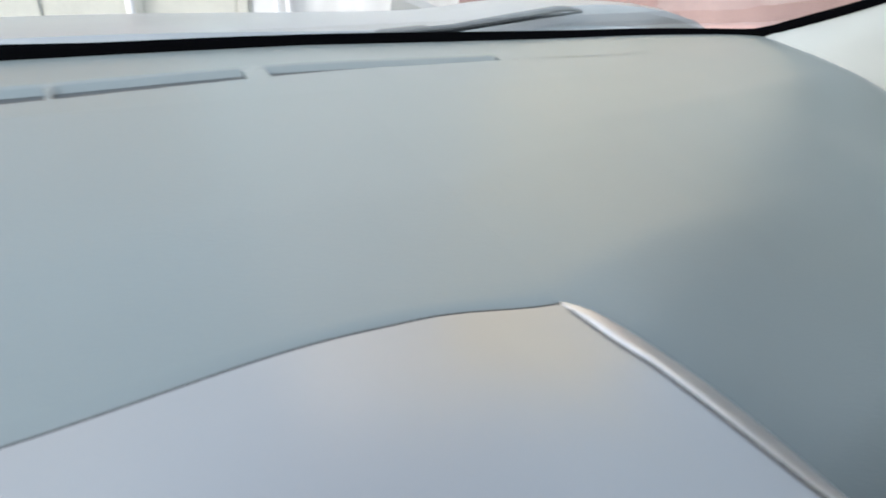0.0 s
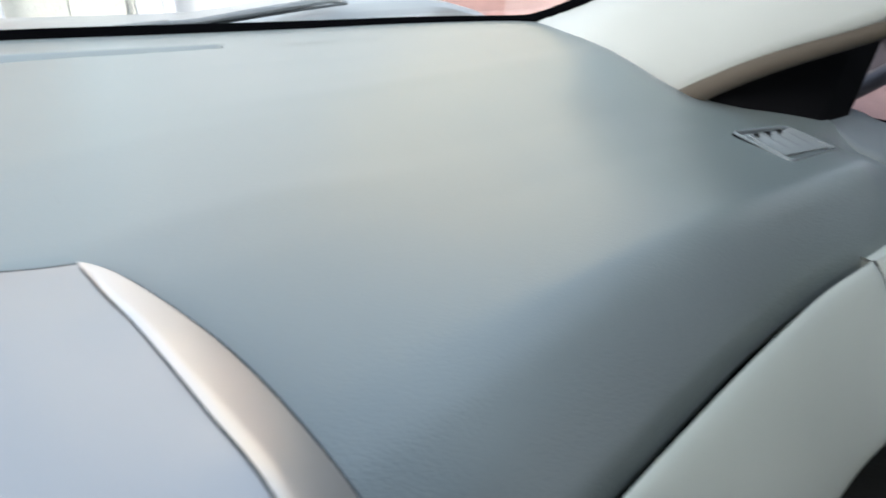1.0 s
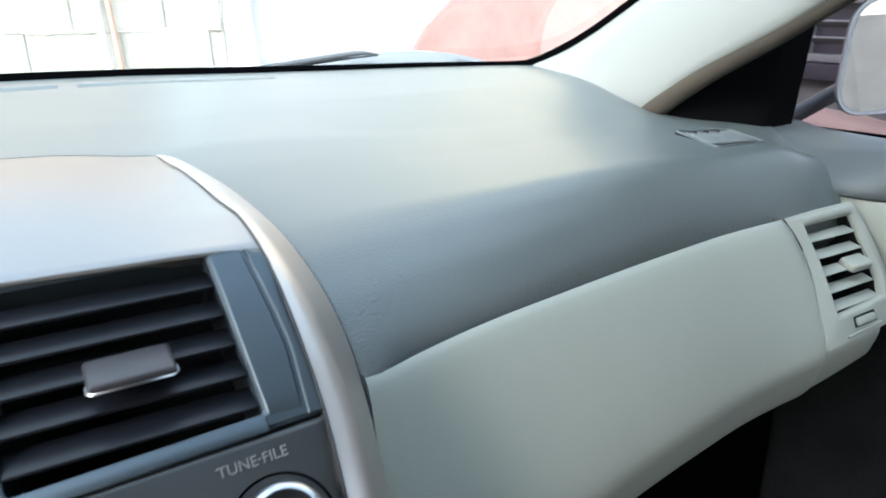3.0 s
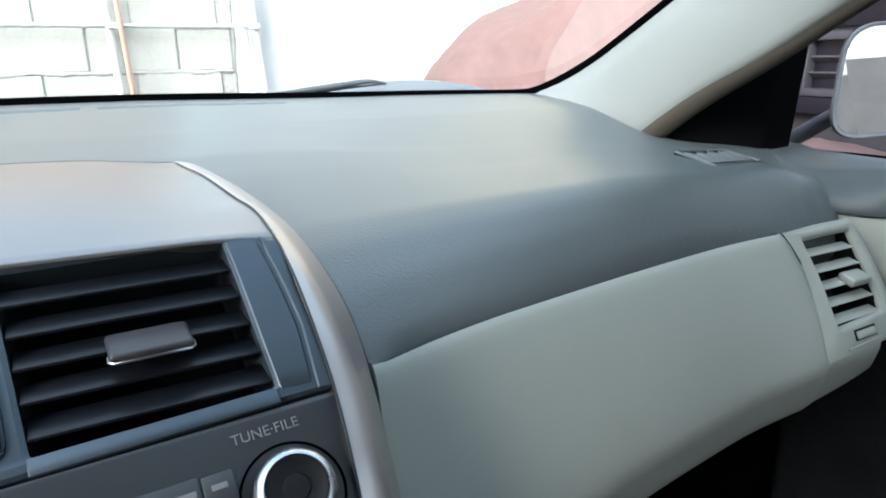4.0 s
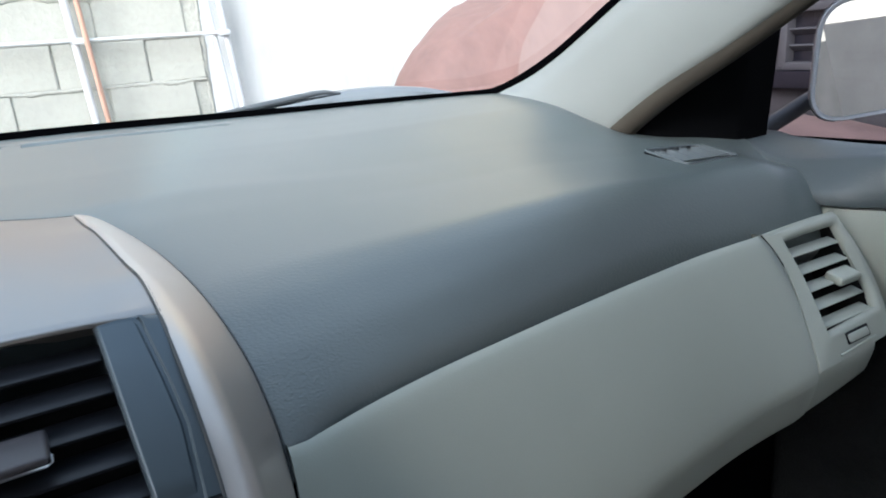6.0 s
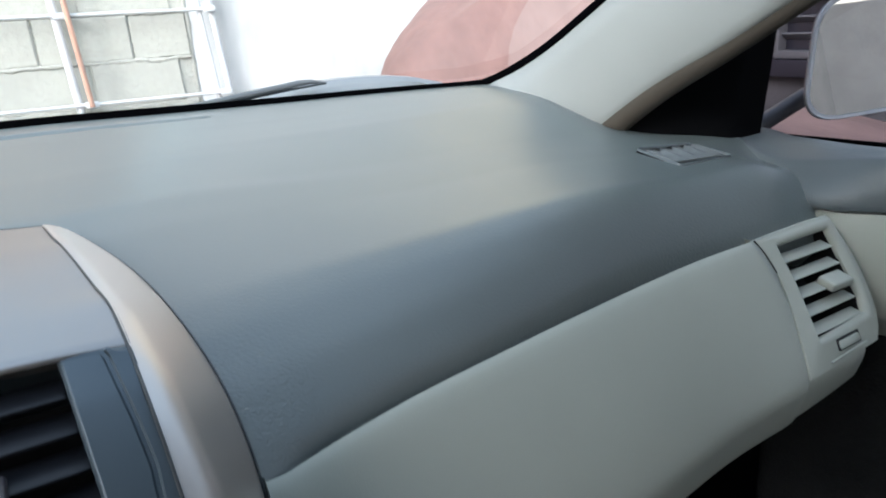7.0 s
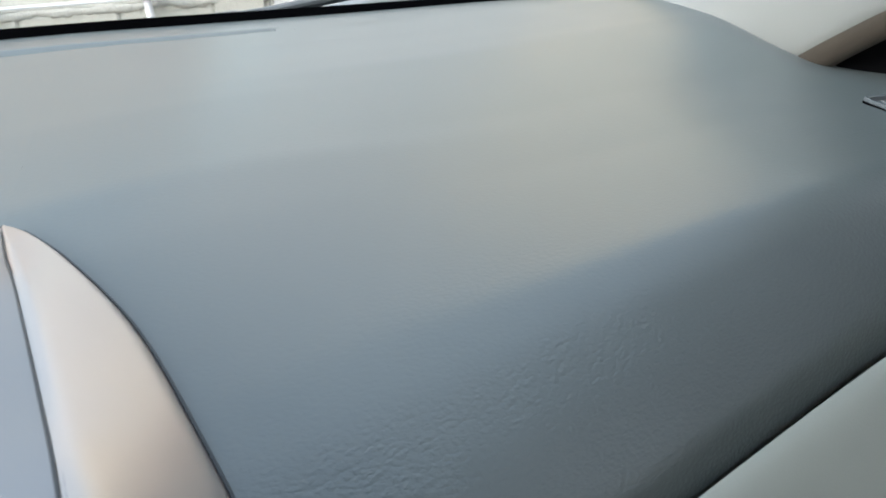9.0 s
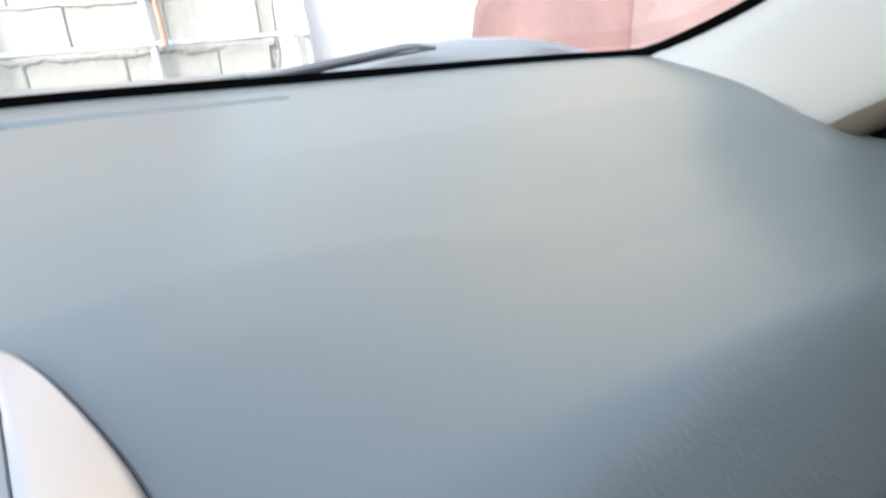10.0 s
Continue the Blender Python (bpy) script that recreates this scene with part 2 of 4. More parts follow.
def four(corners, radius, out=0.0, n=5, side=6):
    """A four-sided loop with rounded corners, evenly sampled: n points a corner and side points along each side."""
    c = [Vector((*q, 0)) for q in corners]
    loop = []
    for i in range(4):
        a, b, d = c[i - 1], c[i], c[(i + 1) % 4]
        p, q = b + (a - b).normalized() * radius, b + (d - b).normalized() * radius
        for k in range(n):
            s = k / (n - 1)
            w = (1 - s) ** 2 * p + 2 * s * (1 - s) * b + s * s * q
            loop.append((w.x, w.y, out))
        nxt = c[(i + 1) % 4]
        e = nxt + (b - nxt).normalized() * radius
        for k in range(1, side):
            w = q.lerp(e, k / side)
            loop.append((w.x, w.y, out))
    return loop


# ---- the car's plan: x to its right, y ahead, z up ----
FRONT = ((-0.72, 0.82), (-0.45, 0.865), (-0.15, 0.888), (0.10, 0.891), (0.25, 0.888), (0.40, 0.884), (0.53, 0.879), (0.64, 0.862), (0.72, 0.835))
FRONT = eased(FRONT)
EDGE = ((0.10, 0.312), (0.150, 0.332), (0.217, 0.362), (0.257, 0.379), (0.3045, 0.395), (0.356, 0.4085), (0.430, 0.427), (0.491, 0.441), (0.57, 0.457), (0.648, 0.466), (0.77, 0.476))
EDGE = eased(EDGE)
# the pad: how far its crest lies ahead of its lower edge, the swell of the face below it, and the rise of the top beside the console and further out
CREST = ((0.15, 0.098), (0.225, 0.090), (0.27, 0.080), (0.305, 0.0735), (0.345, 0.0700), (0.385, 0.0665), (0.43, 0.0615), (0.48, 0.0580), (0.56, 0.0555), (0.77, 0.0530))
SWELL = ((-0.4, -0.34), (0.0, 0.0), (0.2, 0.29), (0.45, 0.60), (0.75, 0.865), (1.0, 1.0))
NEAR = ((0.0, 0.0), (0.047, 0.0135), (0.082, 0.0235), (0.122, 0.0325), (0.212, 0.0405), (0.36, 0.049), (0.47, 0.054), (0.56, 0.0565))
OUT = ((0.0, 0.0), (0.03, 0.003), (0.08, 0.008), (0.14, 0.0175), (0.24, 0.0365), (0.27, 0.040), (0.32, 0.045), (0.39, 0.049), (0.54, 0.053))


def section(x, u):
    crest = table(CREST, x)
    if u < crest:
        return 0.907 + 0.0635 * table(SWELL, u / crest)
    w = smooth(0.16, 0.42, x)
    return 0.9705 + (1 - w) * table(NEAR, u - crest) + w * table(OUT, u - crest)


def pad_height(x, y):
    u = y - table(EDGE, x)
    z = sum(section(x, u + d) for d in (-0.0045, -0.0022, 0.0, 0.0022, 0.0045)) / 5
    back = smooth(0.62, 0.75, y)
    return z - 0.014 * smooth(0.45, 0.66, x) * (1 - back) - 0.022 * smooth(0.635, 0.70, x) * back - 0.05 * smooth(0.70, 0.80, x) * back


TRIM_OUT = ((0.146, 0.541, 1.003), (0.1535, 0.5335, 1.0015), (0.1662, 0.5165, 0.9955), (0.1844, 0.482, 0.9838), (0.1973, 0.440, 0.9705),
            (0.2071, 0.405, 0.950), (0.2112, 0.3787, 0.929), (0.2120, 0.3573, 0.904), (0.2103, 0.333, 0.879), (0.2095, 0.308, 0.845), (0.2090, 0.28, 0.80))
TRIM_IN = ((0.1455, 0.5400, 1.0027), (0.1508, 0.5115, 1.0018), (0.1549, 0.4950, 1.0013), (0.1603, 0.4690, 0.9987), (0.1665, 0.4375, 0.9948), (0.1712, 0.4130, 0.9926),
           (0.1745, 0.3866, 0.9847), (0.1772, 0.3641, 0.9722), (0.1800, 0.3426, 0.9522), (0.1817, 0.3216, 0.9309), (0.1805, 0.2961, 0.9076), (0.1789, 0.2700, 0.8777), (0.1772, 0.2300, 0.8422))
# the console's sloping face: its top edge and the way down it
TOP = Vector((0.0, 0.382, 0.985))
C_DOWN = Vector((0, -0.054, -0.050)).normalized()
C_OUT = Vector((0, C_DOWN.z, -C_DOWN.y))

STRIP_Y = 0.785
SLOTS = ((-0.10, -0.032), (-0.027, 0.088), (0.1045, 0.292))
SLOT_NEAR = ((-0.72, 0.8035), (-0.12, 0.8035), (-0.027, 0.8095), (0.037, 0.8165), (0.094, 0.822), (0.1, 0.8225), (0.167, 0.8275), (0.3, 0.8315), (0.342, 0.8325), (0.72, 0.8205))
SLOT_FAR = ((-0.72, 0.8135), (-0.12, 0.8255), (-0.027, 0.8305), (0.04, 0.8365), (0.097, 0.8405), (0.2, 0.8405), (0.298, 0.8398), (0.3055, 0.8335), (0.72, 0.8305))

# ================= dashboard =================
dash = thing("dashboard", "grey grained soft-plastic dashboard with a silver side trim", "dashboard", (0.1, 0.6, 0.9))


def pad_mesh():
    bm = bmesh.new()
    # passenger side: between the trim, the lower edge, the far end and the windshield
    left = [Vector((p[0], p[1], 0)) for p in TRIM_OUT[:8]][::-1] + [Vector((0.146, y, 0)) for y in (0.60, 0.70, STRIP_Y)]
    right = [(0.754, 0.4745, 0), (0.765, 0.51, 0), (0.771, 0.55, 0), (0.774, 0.62, 0), (0.750, 0.71, 0), (0.725, STRIP_Y, 0)]
    low = [(x, table(EDGE, x), 0) for x in (0.2120, 0.25, 0.30, 0.35, 0.42, 0.48, 0.56, 0.642, 0.70, 0.752)]
    top = [(x, STRIP_Y, 0) for x in (0.146, 0.20, 0.28, 0.36, 0.44, 0.53, 0.63, 0.67, 0.725)]
    nx, ny = 72, 84
    ny_rows = [(j / ny) ** 1.25 for j in range(ny + 1)]
    c00, c10, c01, c11 = along(low, 0), along(low, 1), along(top, 0), along(top, 1)
    rows = []
    for v in ny_rows:
        a, b = along(left, v), along(right, v)
        row = []
        for i in range(nx + 1):
            s = i / nx
            p = (1 - v) * along(low, s) + v * along(top, s) + (1 - s) * a + s * b
            p -= (1 - s) * (1 - v) * c00 + s * (1 - v) * c10 + (1 - s) * v * c01 + s * v * c11
            u = p.y - table(EDGE, p.x)
            row.append((p.x, p.y + 0.0080 * max(0.0, 1 - u / 0.014) ** 1.3 * smooth(0.213, 0.245, p.x), pad_height(p.x, p.y) - 0.017 * smooth(0.84, 1.0, s) ** 2 + 0.0165 * smooth(0.555, 0.60, p.y) * smooth(0.70, 0.775, p.x)))
        rows.append(row)
    tuck = [[(x, y + dy, z + dz) for x, y, z in rows[0]] for dy, dz in ((0.030, -0.030), (0.014, -0.022), (0.004, -0.010))]
    sheet(tuck + rows, bm=bm)
    # in front of the hood and the driver
    rows = []
    for j in range(25):
        v = j / 24
        row = []
        for i in range(41):
            x = -0.72 + 0.866 * i / 40
            y0 = 0.541 + 0.0075 * smooth(0.146, 0.085, x)
            y = y0 + (STRIP_Y - y0) * v
            row.append((x, y, pad_height(max(x, 0.146), y) + 0.0028 * (1 - v) ** 2 * smooth(0.146, 0.06, x) - 0.012 * (1 - v) * smooth(0.06, -0.10, x)))
        rows.append(row)
    turned = [[(x, y - dy, z - dz) for x, y, z in rows[0]] for dy, dz in ((0.0020, 0.009), (0.0022, 0.0035), (0.0014, 0.0010))]
    sheet(turned + rows, bm=bm)
    # along the windshield, with the demister slots sunk into it
    rows = []
    ends = [e for a, b in SLOTS for e in (a - 0.0008, a, b, b + 0.0008)]
    for x in sorted([-0.72 + 1.44 * i / 150 for i in range(151)] + ends):
        a, b, front = table(SLOT_NEAR, x), table(SLOT_FAR, x), table(FRONT, x)
        sunk = 0.0042 * any(p <= x <= q for p, q in SLOTS)
        spots = [(STRIP_Y, 0), ((STRIP_Y + a) / 2, 0), (a - 0.0006, 0), (a, 0.0004 * (sunk > 0)), (a + 0.0004, sunk), (b - 0.0045, sunk), (b, 0)] + [(b + (front - b) * k / 6, 0) for k in range(1, 7)]
        rows.append([(x, y, pad_height(max(x, 0.146), y) - drop) for y, drop in spots])
    sheet(rows, bm=bm)
    bmesh.ops.remove_doubles(bm, verts=bm.verts, dist=0.0015)
    return bm


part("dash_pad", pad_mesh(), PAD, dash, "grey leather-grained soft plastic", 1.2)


def trim_mesh():
    rows = []
    for j in range(61):
        v = j / 60
        a, b = along(TRIM_IN, v), along(TRIM_OUT, v)
        wide = (b - a).length
        down = (along(TRIM_OUT, min(1, v + 0.02)) - along(TRIM_OUT, max(0, v - 0.02))).normalized()
        across = (b - a).normalized() if wide > 0.002 else Vector((0.7, -0.3, -0.3)).normalized()
        down = (along(TRIM_IN, min(1, v + 0.03)) - along(TRIM_IN, max(0, v - 0.03))).normalized().lerp(down, 0.5)
        out = across.cross(down).normalized()
        out = out if out.z - out.y > 0 else -out
        row = [a + Vector((-0.0006, 0.0, -0.010)) * min(1, wide / 0.01)]
        for k in range(17):
            s = k / 16
            ridge = (s / 0.17 if s < 0.17 else (1 - s) / 0.83) - 0.10 * max(0.0, 1 - abs(s - 0.17) / 0.08)
            dome = 0.28 * math.sin(math.pi * s ** 0.9)
            fold = dome + (ridge - dome) * smooth(0.30, 0.66, v)
            rise = (0.085 + 0.04 * smooth(0.45, 0.7, v)) * wide * fold + 0.0015 * min(1, wide / 0.01) * smooth(0, 0.1, s) * smooth(1, 0.9, s)
            row.append(a.lerp(b, s) + out * rise)
        row.append(b + Vector((-0.0015, 0.001, -0.008)) * min(1, wide / 0.01))
        rows.append(row)
    return sheet(rows)


part("side_trim", trim_mesh(), SILVER, dash, "silver painted curved trim", 1.1)


def hood_rows():
    """The console top: an even bow from the seam at its back to the face, drawn in to the trim's inner edge at its side."""
    last = next(k / 400 for k in range(401) if (along(TRIM_IN[:8], k / 400) - TOP).dot(C_DOWN) > -0.0040)
    start, stop, front = along(TRIM_IN[:8], 0), along(TRIM_IN[:8], last), TOP - 0.0040 * C_DOWN
    rows = []
    for j in range(35):
        v = j / 34
        edge = along(TRIM_IN[:8], v * last)
        gone = (start.y - edge.y) / (start.y - stop.y)
        row = []
        for i in range(61):
            s = 1 - (1 - i / 60) ** 1.5
            x = -0.11 + (edge.x + 0.0010 * smooth(0.0, 0.1, v) + 0.11) * s
            back = start + Vector((0, 0.006 * smooth(0.150, 0.085, x), 0.003 * smooth(0.150, 0.085, x) + 0.003 * smooth(0.16, 0.02, x) - 0.012 * smooth(0.06, -0.08, x) - 0.0003))
            y = back.y + (front.y - back.y) * gone
            z = back.z + (front.z - back.z) * (0.16 * gone + 0.84 * gone * gone)
            hold = max(0.0, 1 - (edge.x + 0.001 - x) / 0.045) ** 2 * smooth(0.0, 0.15, v)
            row.append((x, y + (edge.y - y) * hold, z + (edge.z - 0.0003 - z) * hold))
        rows.append(row)
    return rows


def hood_mesh():
    rows = hood_rows()
    back = [(x, y + 0.004, z - 0.006) for x, y, z in rows[0]]
    rows += [[(x, y + dy, z + dz) for x, y, z in rows[-1]] for dy, dz in ((-0.0010, -0.0010), (-0.0012, -0.0022), (0.004, -0.007))]
    return sheet([back] + rows)


part("console_hood", hood_mesh(), HOOD, dash, "silver-grey metallic console top", 0.8)
part("hood_seam", tube([(x, y + 0.0006, z - 0.0002) for x, y, z in hood_rows()[0]], 0.0005, 6), STEREO, dash, "dark seam behind the console top")
part("inner_seam", tube([along(TRIM_IN, k / 80) + Vector((-0.0004, 0.0, 0.0003)) for k in range(1, 80)], [0.00025 + 0.0004 * min(1, k / 40) for k in range(1, 80)], 6), STEREO, dash, "dark seam inside the silver trim")
# contact shade between trim and pad, drawn as a thin dark tube
part("trim_groove_shade", tube([along(TRIM_OUT[:8], k / 50) + Vector((0.0004, 0.0, 0.0001)) for k in range(2, 51)], [0.0004 + 0.0004 * k / 50 for k in range(2, 51)], 6), STEREO, dash, "dark tube standing in for the groove's shade beside the silver trim")


def slot_mesh(x0, x1):
    rows = []
    for j in range(24):
        x = x0 + (x1 - x0) * j / 23
        a, b = table(SLOT_NEAR, x), table(SLOT_FAR, x)
        rows.append([(x, y, pad_height(max(x, 0.146), y) - drop) for y, drop in ((a + 0.0010, 0.0036), (a + 0.3 * (b - a), 0.0036), (a + 0.6 * (b - a), 0.0036), (b - 0.0040, 0.0034))])
    return sheet(rows, 0.0003)


for x0, x1 in SLOTS:
    part("defroster_slot", slot_mesh(x0, x1), SLOT, dash, "dark sunken demister slot")

# lower body of the dashboard; its near-black colour holds the shade under the glove box
part("lower_panel", box((0.60, 0.30, 0.30), pose(0.46, 0.66, 0.60), 0.03), RUBBER, dash, "lower dash panel, blackened for the shade under the glove box")

# ================= glove box =================
SV = Vector((0.644, 0.464, 0.9105))
ACROSS, DOWN = Vector((0.995, 0.0995, 0.0)).normalized(), Vector((0.0449, -0.4486, -0.8926)).normalized()
FACE = ACROSS.cross(DOWN).normalized()
FACE = -FACE if FACE.y > 0 else FACE
VENT_FACE = Matrix.Translation(SV) @ Matrix((ACROSS, DOWN, FACE)).transposed().to_4x4()
SEAM = eased(((0.0, 0.0), (0.018, 0.0095), (0.047, 0.0175), (0.079, 0.0165), (0.106, 0.0145), (0.13, 0.0125)))
# the panel's section below its top edge: how far down, how far back towards the seats
SECTION = ((0.0110, -0.0045), (0.000, -0.0022), (0.0012, 0.0), (0.004, 0.003), (0.012, 0.0075), (0.03, 0.0165), (0.055, 0.0295), (0.08, 0.0425), (0.098, 0.0518), (0.106, 0.0552),
           (0.112, 0.0568), (0.118, 0.0566), (0.126, 0.0548), (0.135, 0.0522), (0.144, 0.0495), (0.152, 0.0462), (0.158, 0.0415), (0.162, 0.0340), (0.163, 0.0220), (0.163, -0.06))


def glove_mesh(profile):
    rows = []
    for d, back in profile:
        row = []
        x1 = 0.6438 + table(SEAM, d / 0.8926)
        for i in range(49):
            s = i / 48
            x0 = 0.2140 - 0.0030 * smooth(0.0, 0.060, d)
            x = x0 + (x1 - x0) * s
            y = table(EDGE, x)
            bulge = 0.006 * math.sin(math.pi * min(1, d / 0.12)) * math.sin(math.pi * s)
            corner = 0.003 * smooth(0.008, 0.0, x - x0) + 0.0012 * smooth(0.003, 0.0, x1 - x)
            row.append((x, y - 0.96 * back - bulge + corner, 0.9165 - 0.0080 * s - d))
        rows.append(row)
    # sides folded inward
    rows = [[(r[0][0], r[0][1] + 0.004, r[0][2]), *r, (r[-1][0], r[-1][1] + 0.03, r[-1][2])] for r in rows]
    return sheet(rows)


glove = thing("glove_box", "closed pale grey plastic glove box in the dashboard", "glove box", (0.43, 0.45, 0.75))
part("lid", glove_mesh(SECTION[:12]), LIGHT, glove, bend=1.2)
part("underside", glove_mesh(SECTION[11:]), LIGHT, glove, "pale underside turning in towards the floor", 1.2)
# a black sheet set into the gap paints the shade between lid and trim
part("gap_fill", sheet([[(x, table(EDGE, 0.2140) - 0.96 * back + 0.0065, 0.918 - d) for x in (0.2075, 0.2185)] for d, back in SECTION[4:-1]]), RUBBER, glove, "black filler standing in for the shade in the gap beside the lid")
part("bump_stop", box((0.02, 0.012, 0.008), pose(0.43, 0.47, 0.90), 0.002), RUBBER, glove, "black rubber stop inside the lid")

# ================= side air vent =================
side_vent = thing("air_vent", "pale grey side air vent with tilted slats at the dashboard's end", "air vent", (0.70, 0.44, 0.80), group="dashboard air vents")


def side_frame():
    def loop(top, right, low, left, out, n=9):
        pts = []
        for s in (top, right, low, left):
            pts += [along([(a, b, 0) for a, b in s], k / n) for k in range(n)]
        return [(p.x, p.y, out) for p in pts]
    outer = (((0.001, 0.0), (0.055, -0.001), (0.109, 0.0)), ((0.109, 0.0), (0.125, 0.035), (0.1325, 0.075), (0.129, 0.105), (0.117, 0.121)),
             ((0.117, 0.121), (0.06, 0.1225), (0.0085, 0.1225)), ((0.0085, 0.1225), (0.0115, 0.106), (0.0145, 0.079), (0.0165, 0.047), (0.0105, 0.018), (0.001, 0.0)))

    def inset(d):
        mid = Vector((0.062, 0.062, 0))
        return [[(p[0] + (mid.x - p[0]) * d, p[1] + (mid.y - p[1]) * d) for p in side] for side in outer]
    rim = (((0.020, 0.0065), (0.06, 0.0065), (0.107, 0.007)), ((0.107, 0.007), (0.1155, 0.034), (0.1220, 0.073), (0.1195, 0.098)),
           ((0.1195, 0.098), (0.07, 0.0995), (0.0335, 0.1005)), ((0.0335, 0.1005), (0.032, 0.07), (0.029, 0.04), (0.020, 0.0065)))
    hole = (((0.0265, 0.0115), (0.06, 0.0115), (0.1025, 0.0125)), ((0.1025, 0.0125), (0.1085, 0.042), (0.1145, 0.073), (0.1130, 0.093)),
            ((0.1130, 0.093), (0.07, 0.0945), (0.0330, 0.0955)), ((0.0330, 0.0955), (0.032, 0.07), (0.0295, 0.04), (0.0265, 0.0115)))
    wider = [[(p[0] + (p[0] - 0.065) * 0.07, p[1] + (p[1] - 0.055) * 0.07) for p in side] for side in rim]
    loops = [loop(*inset(0.002), -0.03), loop(*inset(0.002), -0.0036), loop(*inset(0.008), -0.0028), loop(*inset(0.05), -0.0024), loop(*wider, -0.0014), loop(*rim, -0.0004),
             loop(*[[(p[0] + (q[0] - p[0]) * 0.55, p[1] + (q[1] - p[1]) * 0.55) for p, q in zip(a, [along([(u, w, 0) for u, w in b], k / (len(a) - 1)) for k in range(len(a))])]
                    for a, b in zip(rim, hole)], -0.0014), loop(*hole, -0.0042), loop(*hole, -0.0075)]
    return sheet([[VENT_FACE @ Vector(p) for p in lp] for lp in loops], closed=True)


part("frame", side_frame(), LIGHT, side_vent, "pale grey frame", 0.9)
part("duct", ring([four(((0.024, 0.010), (0.104, 0.010), (0.116, 0.096), (0.030, 0.097)), 0.002, o, 3, 3) for o in (-0.0065, -0.045)], VENT_FACE), BLACK, side_vent, "dark duct behind the slats")
for n in range(5):
    b = 0.0238 + 0.0164 * n
    x0, x1 = 0.0275 + 0.0014 * n, 0.104 + 0.0022 * n
    wide = x1 - x0 - 0.0005
    slat = box((wide, 0.0018, 0.0124), VENT_FACE @ pose((x0 + x1) / 2, b, -0.0090) @ pose(0, 0, 0, -40, 0, 1.5), 0.0009)
    part("slat", slat, LIGHT, side_vent)
part("thumb_tab", box((0.031, 0.0085, 0.017), VENT_FACE @ pose(0.0880, 0.0572, -0.0035) @ pose(0, 0, 0, -42, 0, 2), 0.0022, 3), LIGHT, side_vent, "pale grey thumb tab")
# lower skirt of the vent, turning under
def skirt_mesh():
    rows = []
    for d, back in SECTION[9:]:
        row = []
        for i in range(17):
            s = i / 16
            x = 0.6446 + table(SEAM, min(d, 0.116) / 0.8926) + 0.104 * s
            y = table(EDGE, min(x, 0.75))
            keep = 1 - 0.42 * s ** 1.5
            low, rear = 0.110 + (d - 0.110) * keep, 0.0575 + (back - 0.0575) * (keep if back > 0 else 1)
            row.append((x, y - rear * 0.96 + 0.0012 + 0.012 * smooth(0.80, 1.0, s), 0.9105 - low))
        rows.append(row)
    return sheet(rows)


part("skirt", skirt_mesh(), LIGHT, side_vent, "pale skirt turning under", 1.2)
part("seam", tube([VENT_FACE @ Vector((table(SEAM, 0.117 * k / 40) + 0.0006, 0.117 * k / 40, -0.0033)) for k in range(41)], 0.0006, 6), RUBBER, side_vent, "dark seam beside the glove box")
part("lever_slot", box((0.0345, 0.0105, 0.0020), VENT_FACE @ pose(0.0730, 0.1075, -0.0014, 0, 0, 1), 0.0008), BLACK, side_vent, "dark slot round the slider")
part("shut_lever", box((0.031, 0.0078, 0.0055), VENT_FACE @ pose(0.0723, 0.1080, -0.0015, 0, 0, 1), 0.002), LIGHT, side_vent, "small pale shut-off slider")
part("grip_line", box((0.058, 0.0022, 0.0022), VENT_FACE @ pose(0.070, 0.1170, -0.0018, 0, 0, -1), 0.0008), LIGHT, side_vent, "raised line under the slider")

# ================= centre vent and console face =================
C_FACE = Matrix.Translation(TOP) @ Matrix(((1, 0, 0), C_DOWN, C_OUT)).transposed().to_4x4()


def rolled(b):
    """How far the face falls back where it rolls over into the console top."""
    return -0.0015 * smooth(0.020, -0.005, b)


mid_vent = thing("air_vent", "black slatted centre air vent in a blue-grey bezel", "air vent", (0.10, 0.36, 0.95), group="dashboard air vents")
HOLE = ((0.0572, 0.0004), (0.1494, -0.0026), (0.1580, 0.0735), (0.0677, 0.0805))


def mid_bezel():
    outer = ((-0.11, -0.0040), (0.1685, -0.0040), (0.1820, 0.0788), (-0.11, 0.1000))
    soft = tuple((a + (0.002 if a < 0.1 else -0.0012), b + (0.002 if b < 0.04 else -0.0015)) for a, b in outer)
    lip = ((0.0550, -0.0012), (0.1507, -0.0036), (0.1595, 0.0752), (0.0660, 0.0825))
    loops = [four(outer, 0.002, -0.02), four(outer, 0.002, -0.0015), four(soft, 0.002, 0.0), four(lip, 0.0025, 0.0), four(HOLE, 0.002, -0.0015), four(HOLE, 0.002, -0.05)]
    return ring([[(a, b, o + (rolled(b) if o > -0.01 else 0)) for a, b, o in lp] for lp in loops], C_FACE, closed_end=False)


bezel = part("bezel", mid_bezel(), BEZEL, mid_vent, "blue-grey metallic bezel", 0.6)
STRIP_IN = ((-0.05, 0.150), (-0.012, 0.160), (0.0005, 0.1668), (0.0074, 0.1680), (0.03, 0.1722), (0.0483, 0.1748), (0.0749, 0.1748), (0.09, 0.1748))


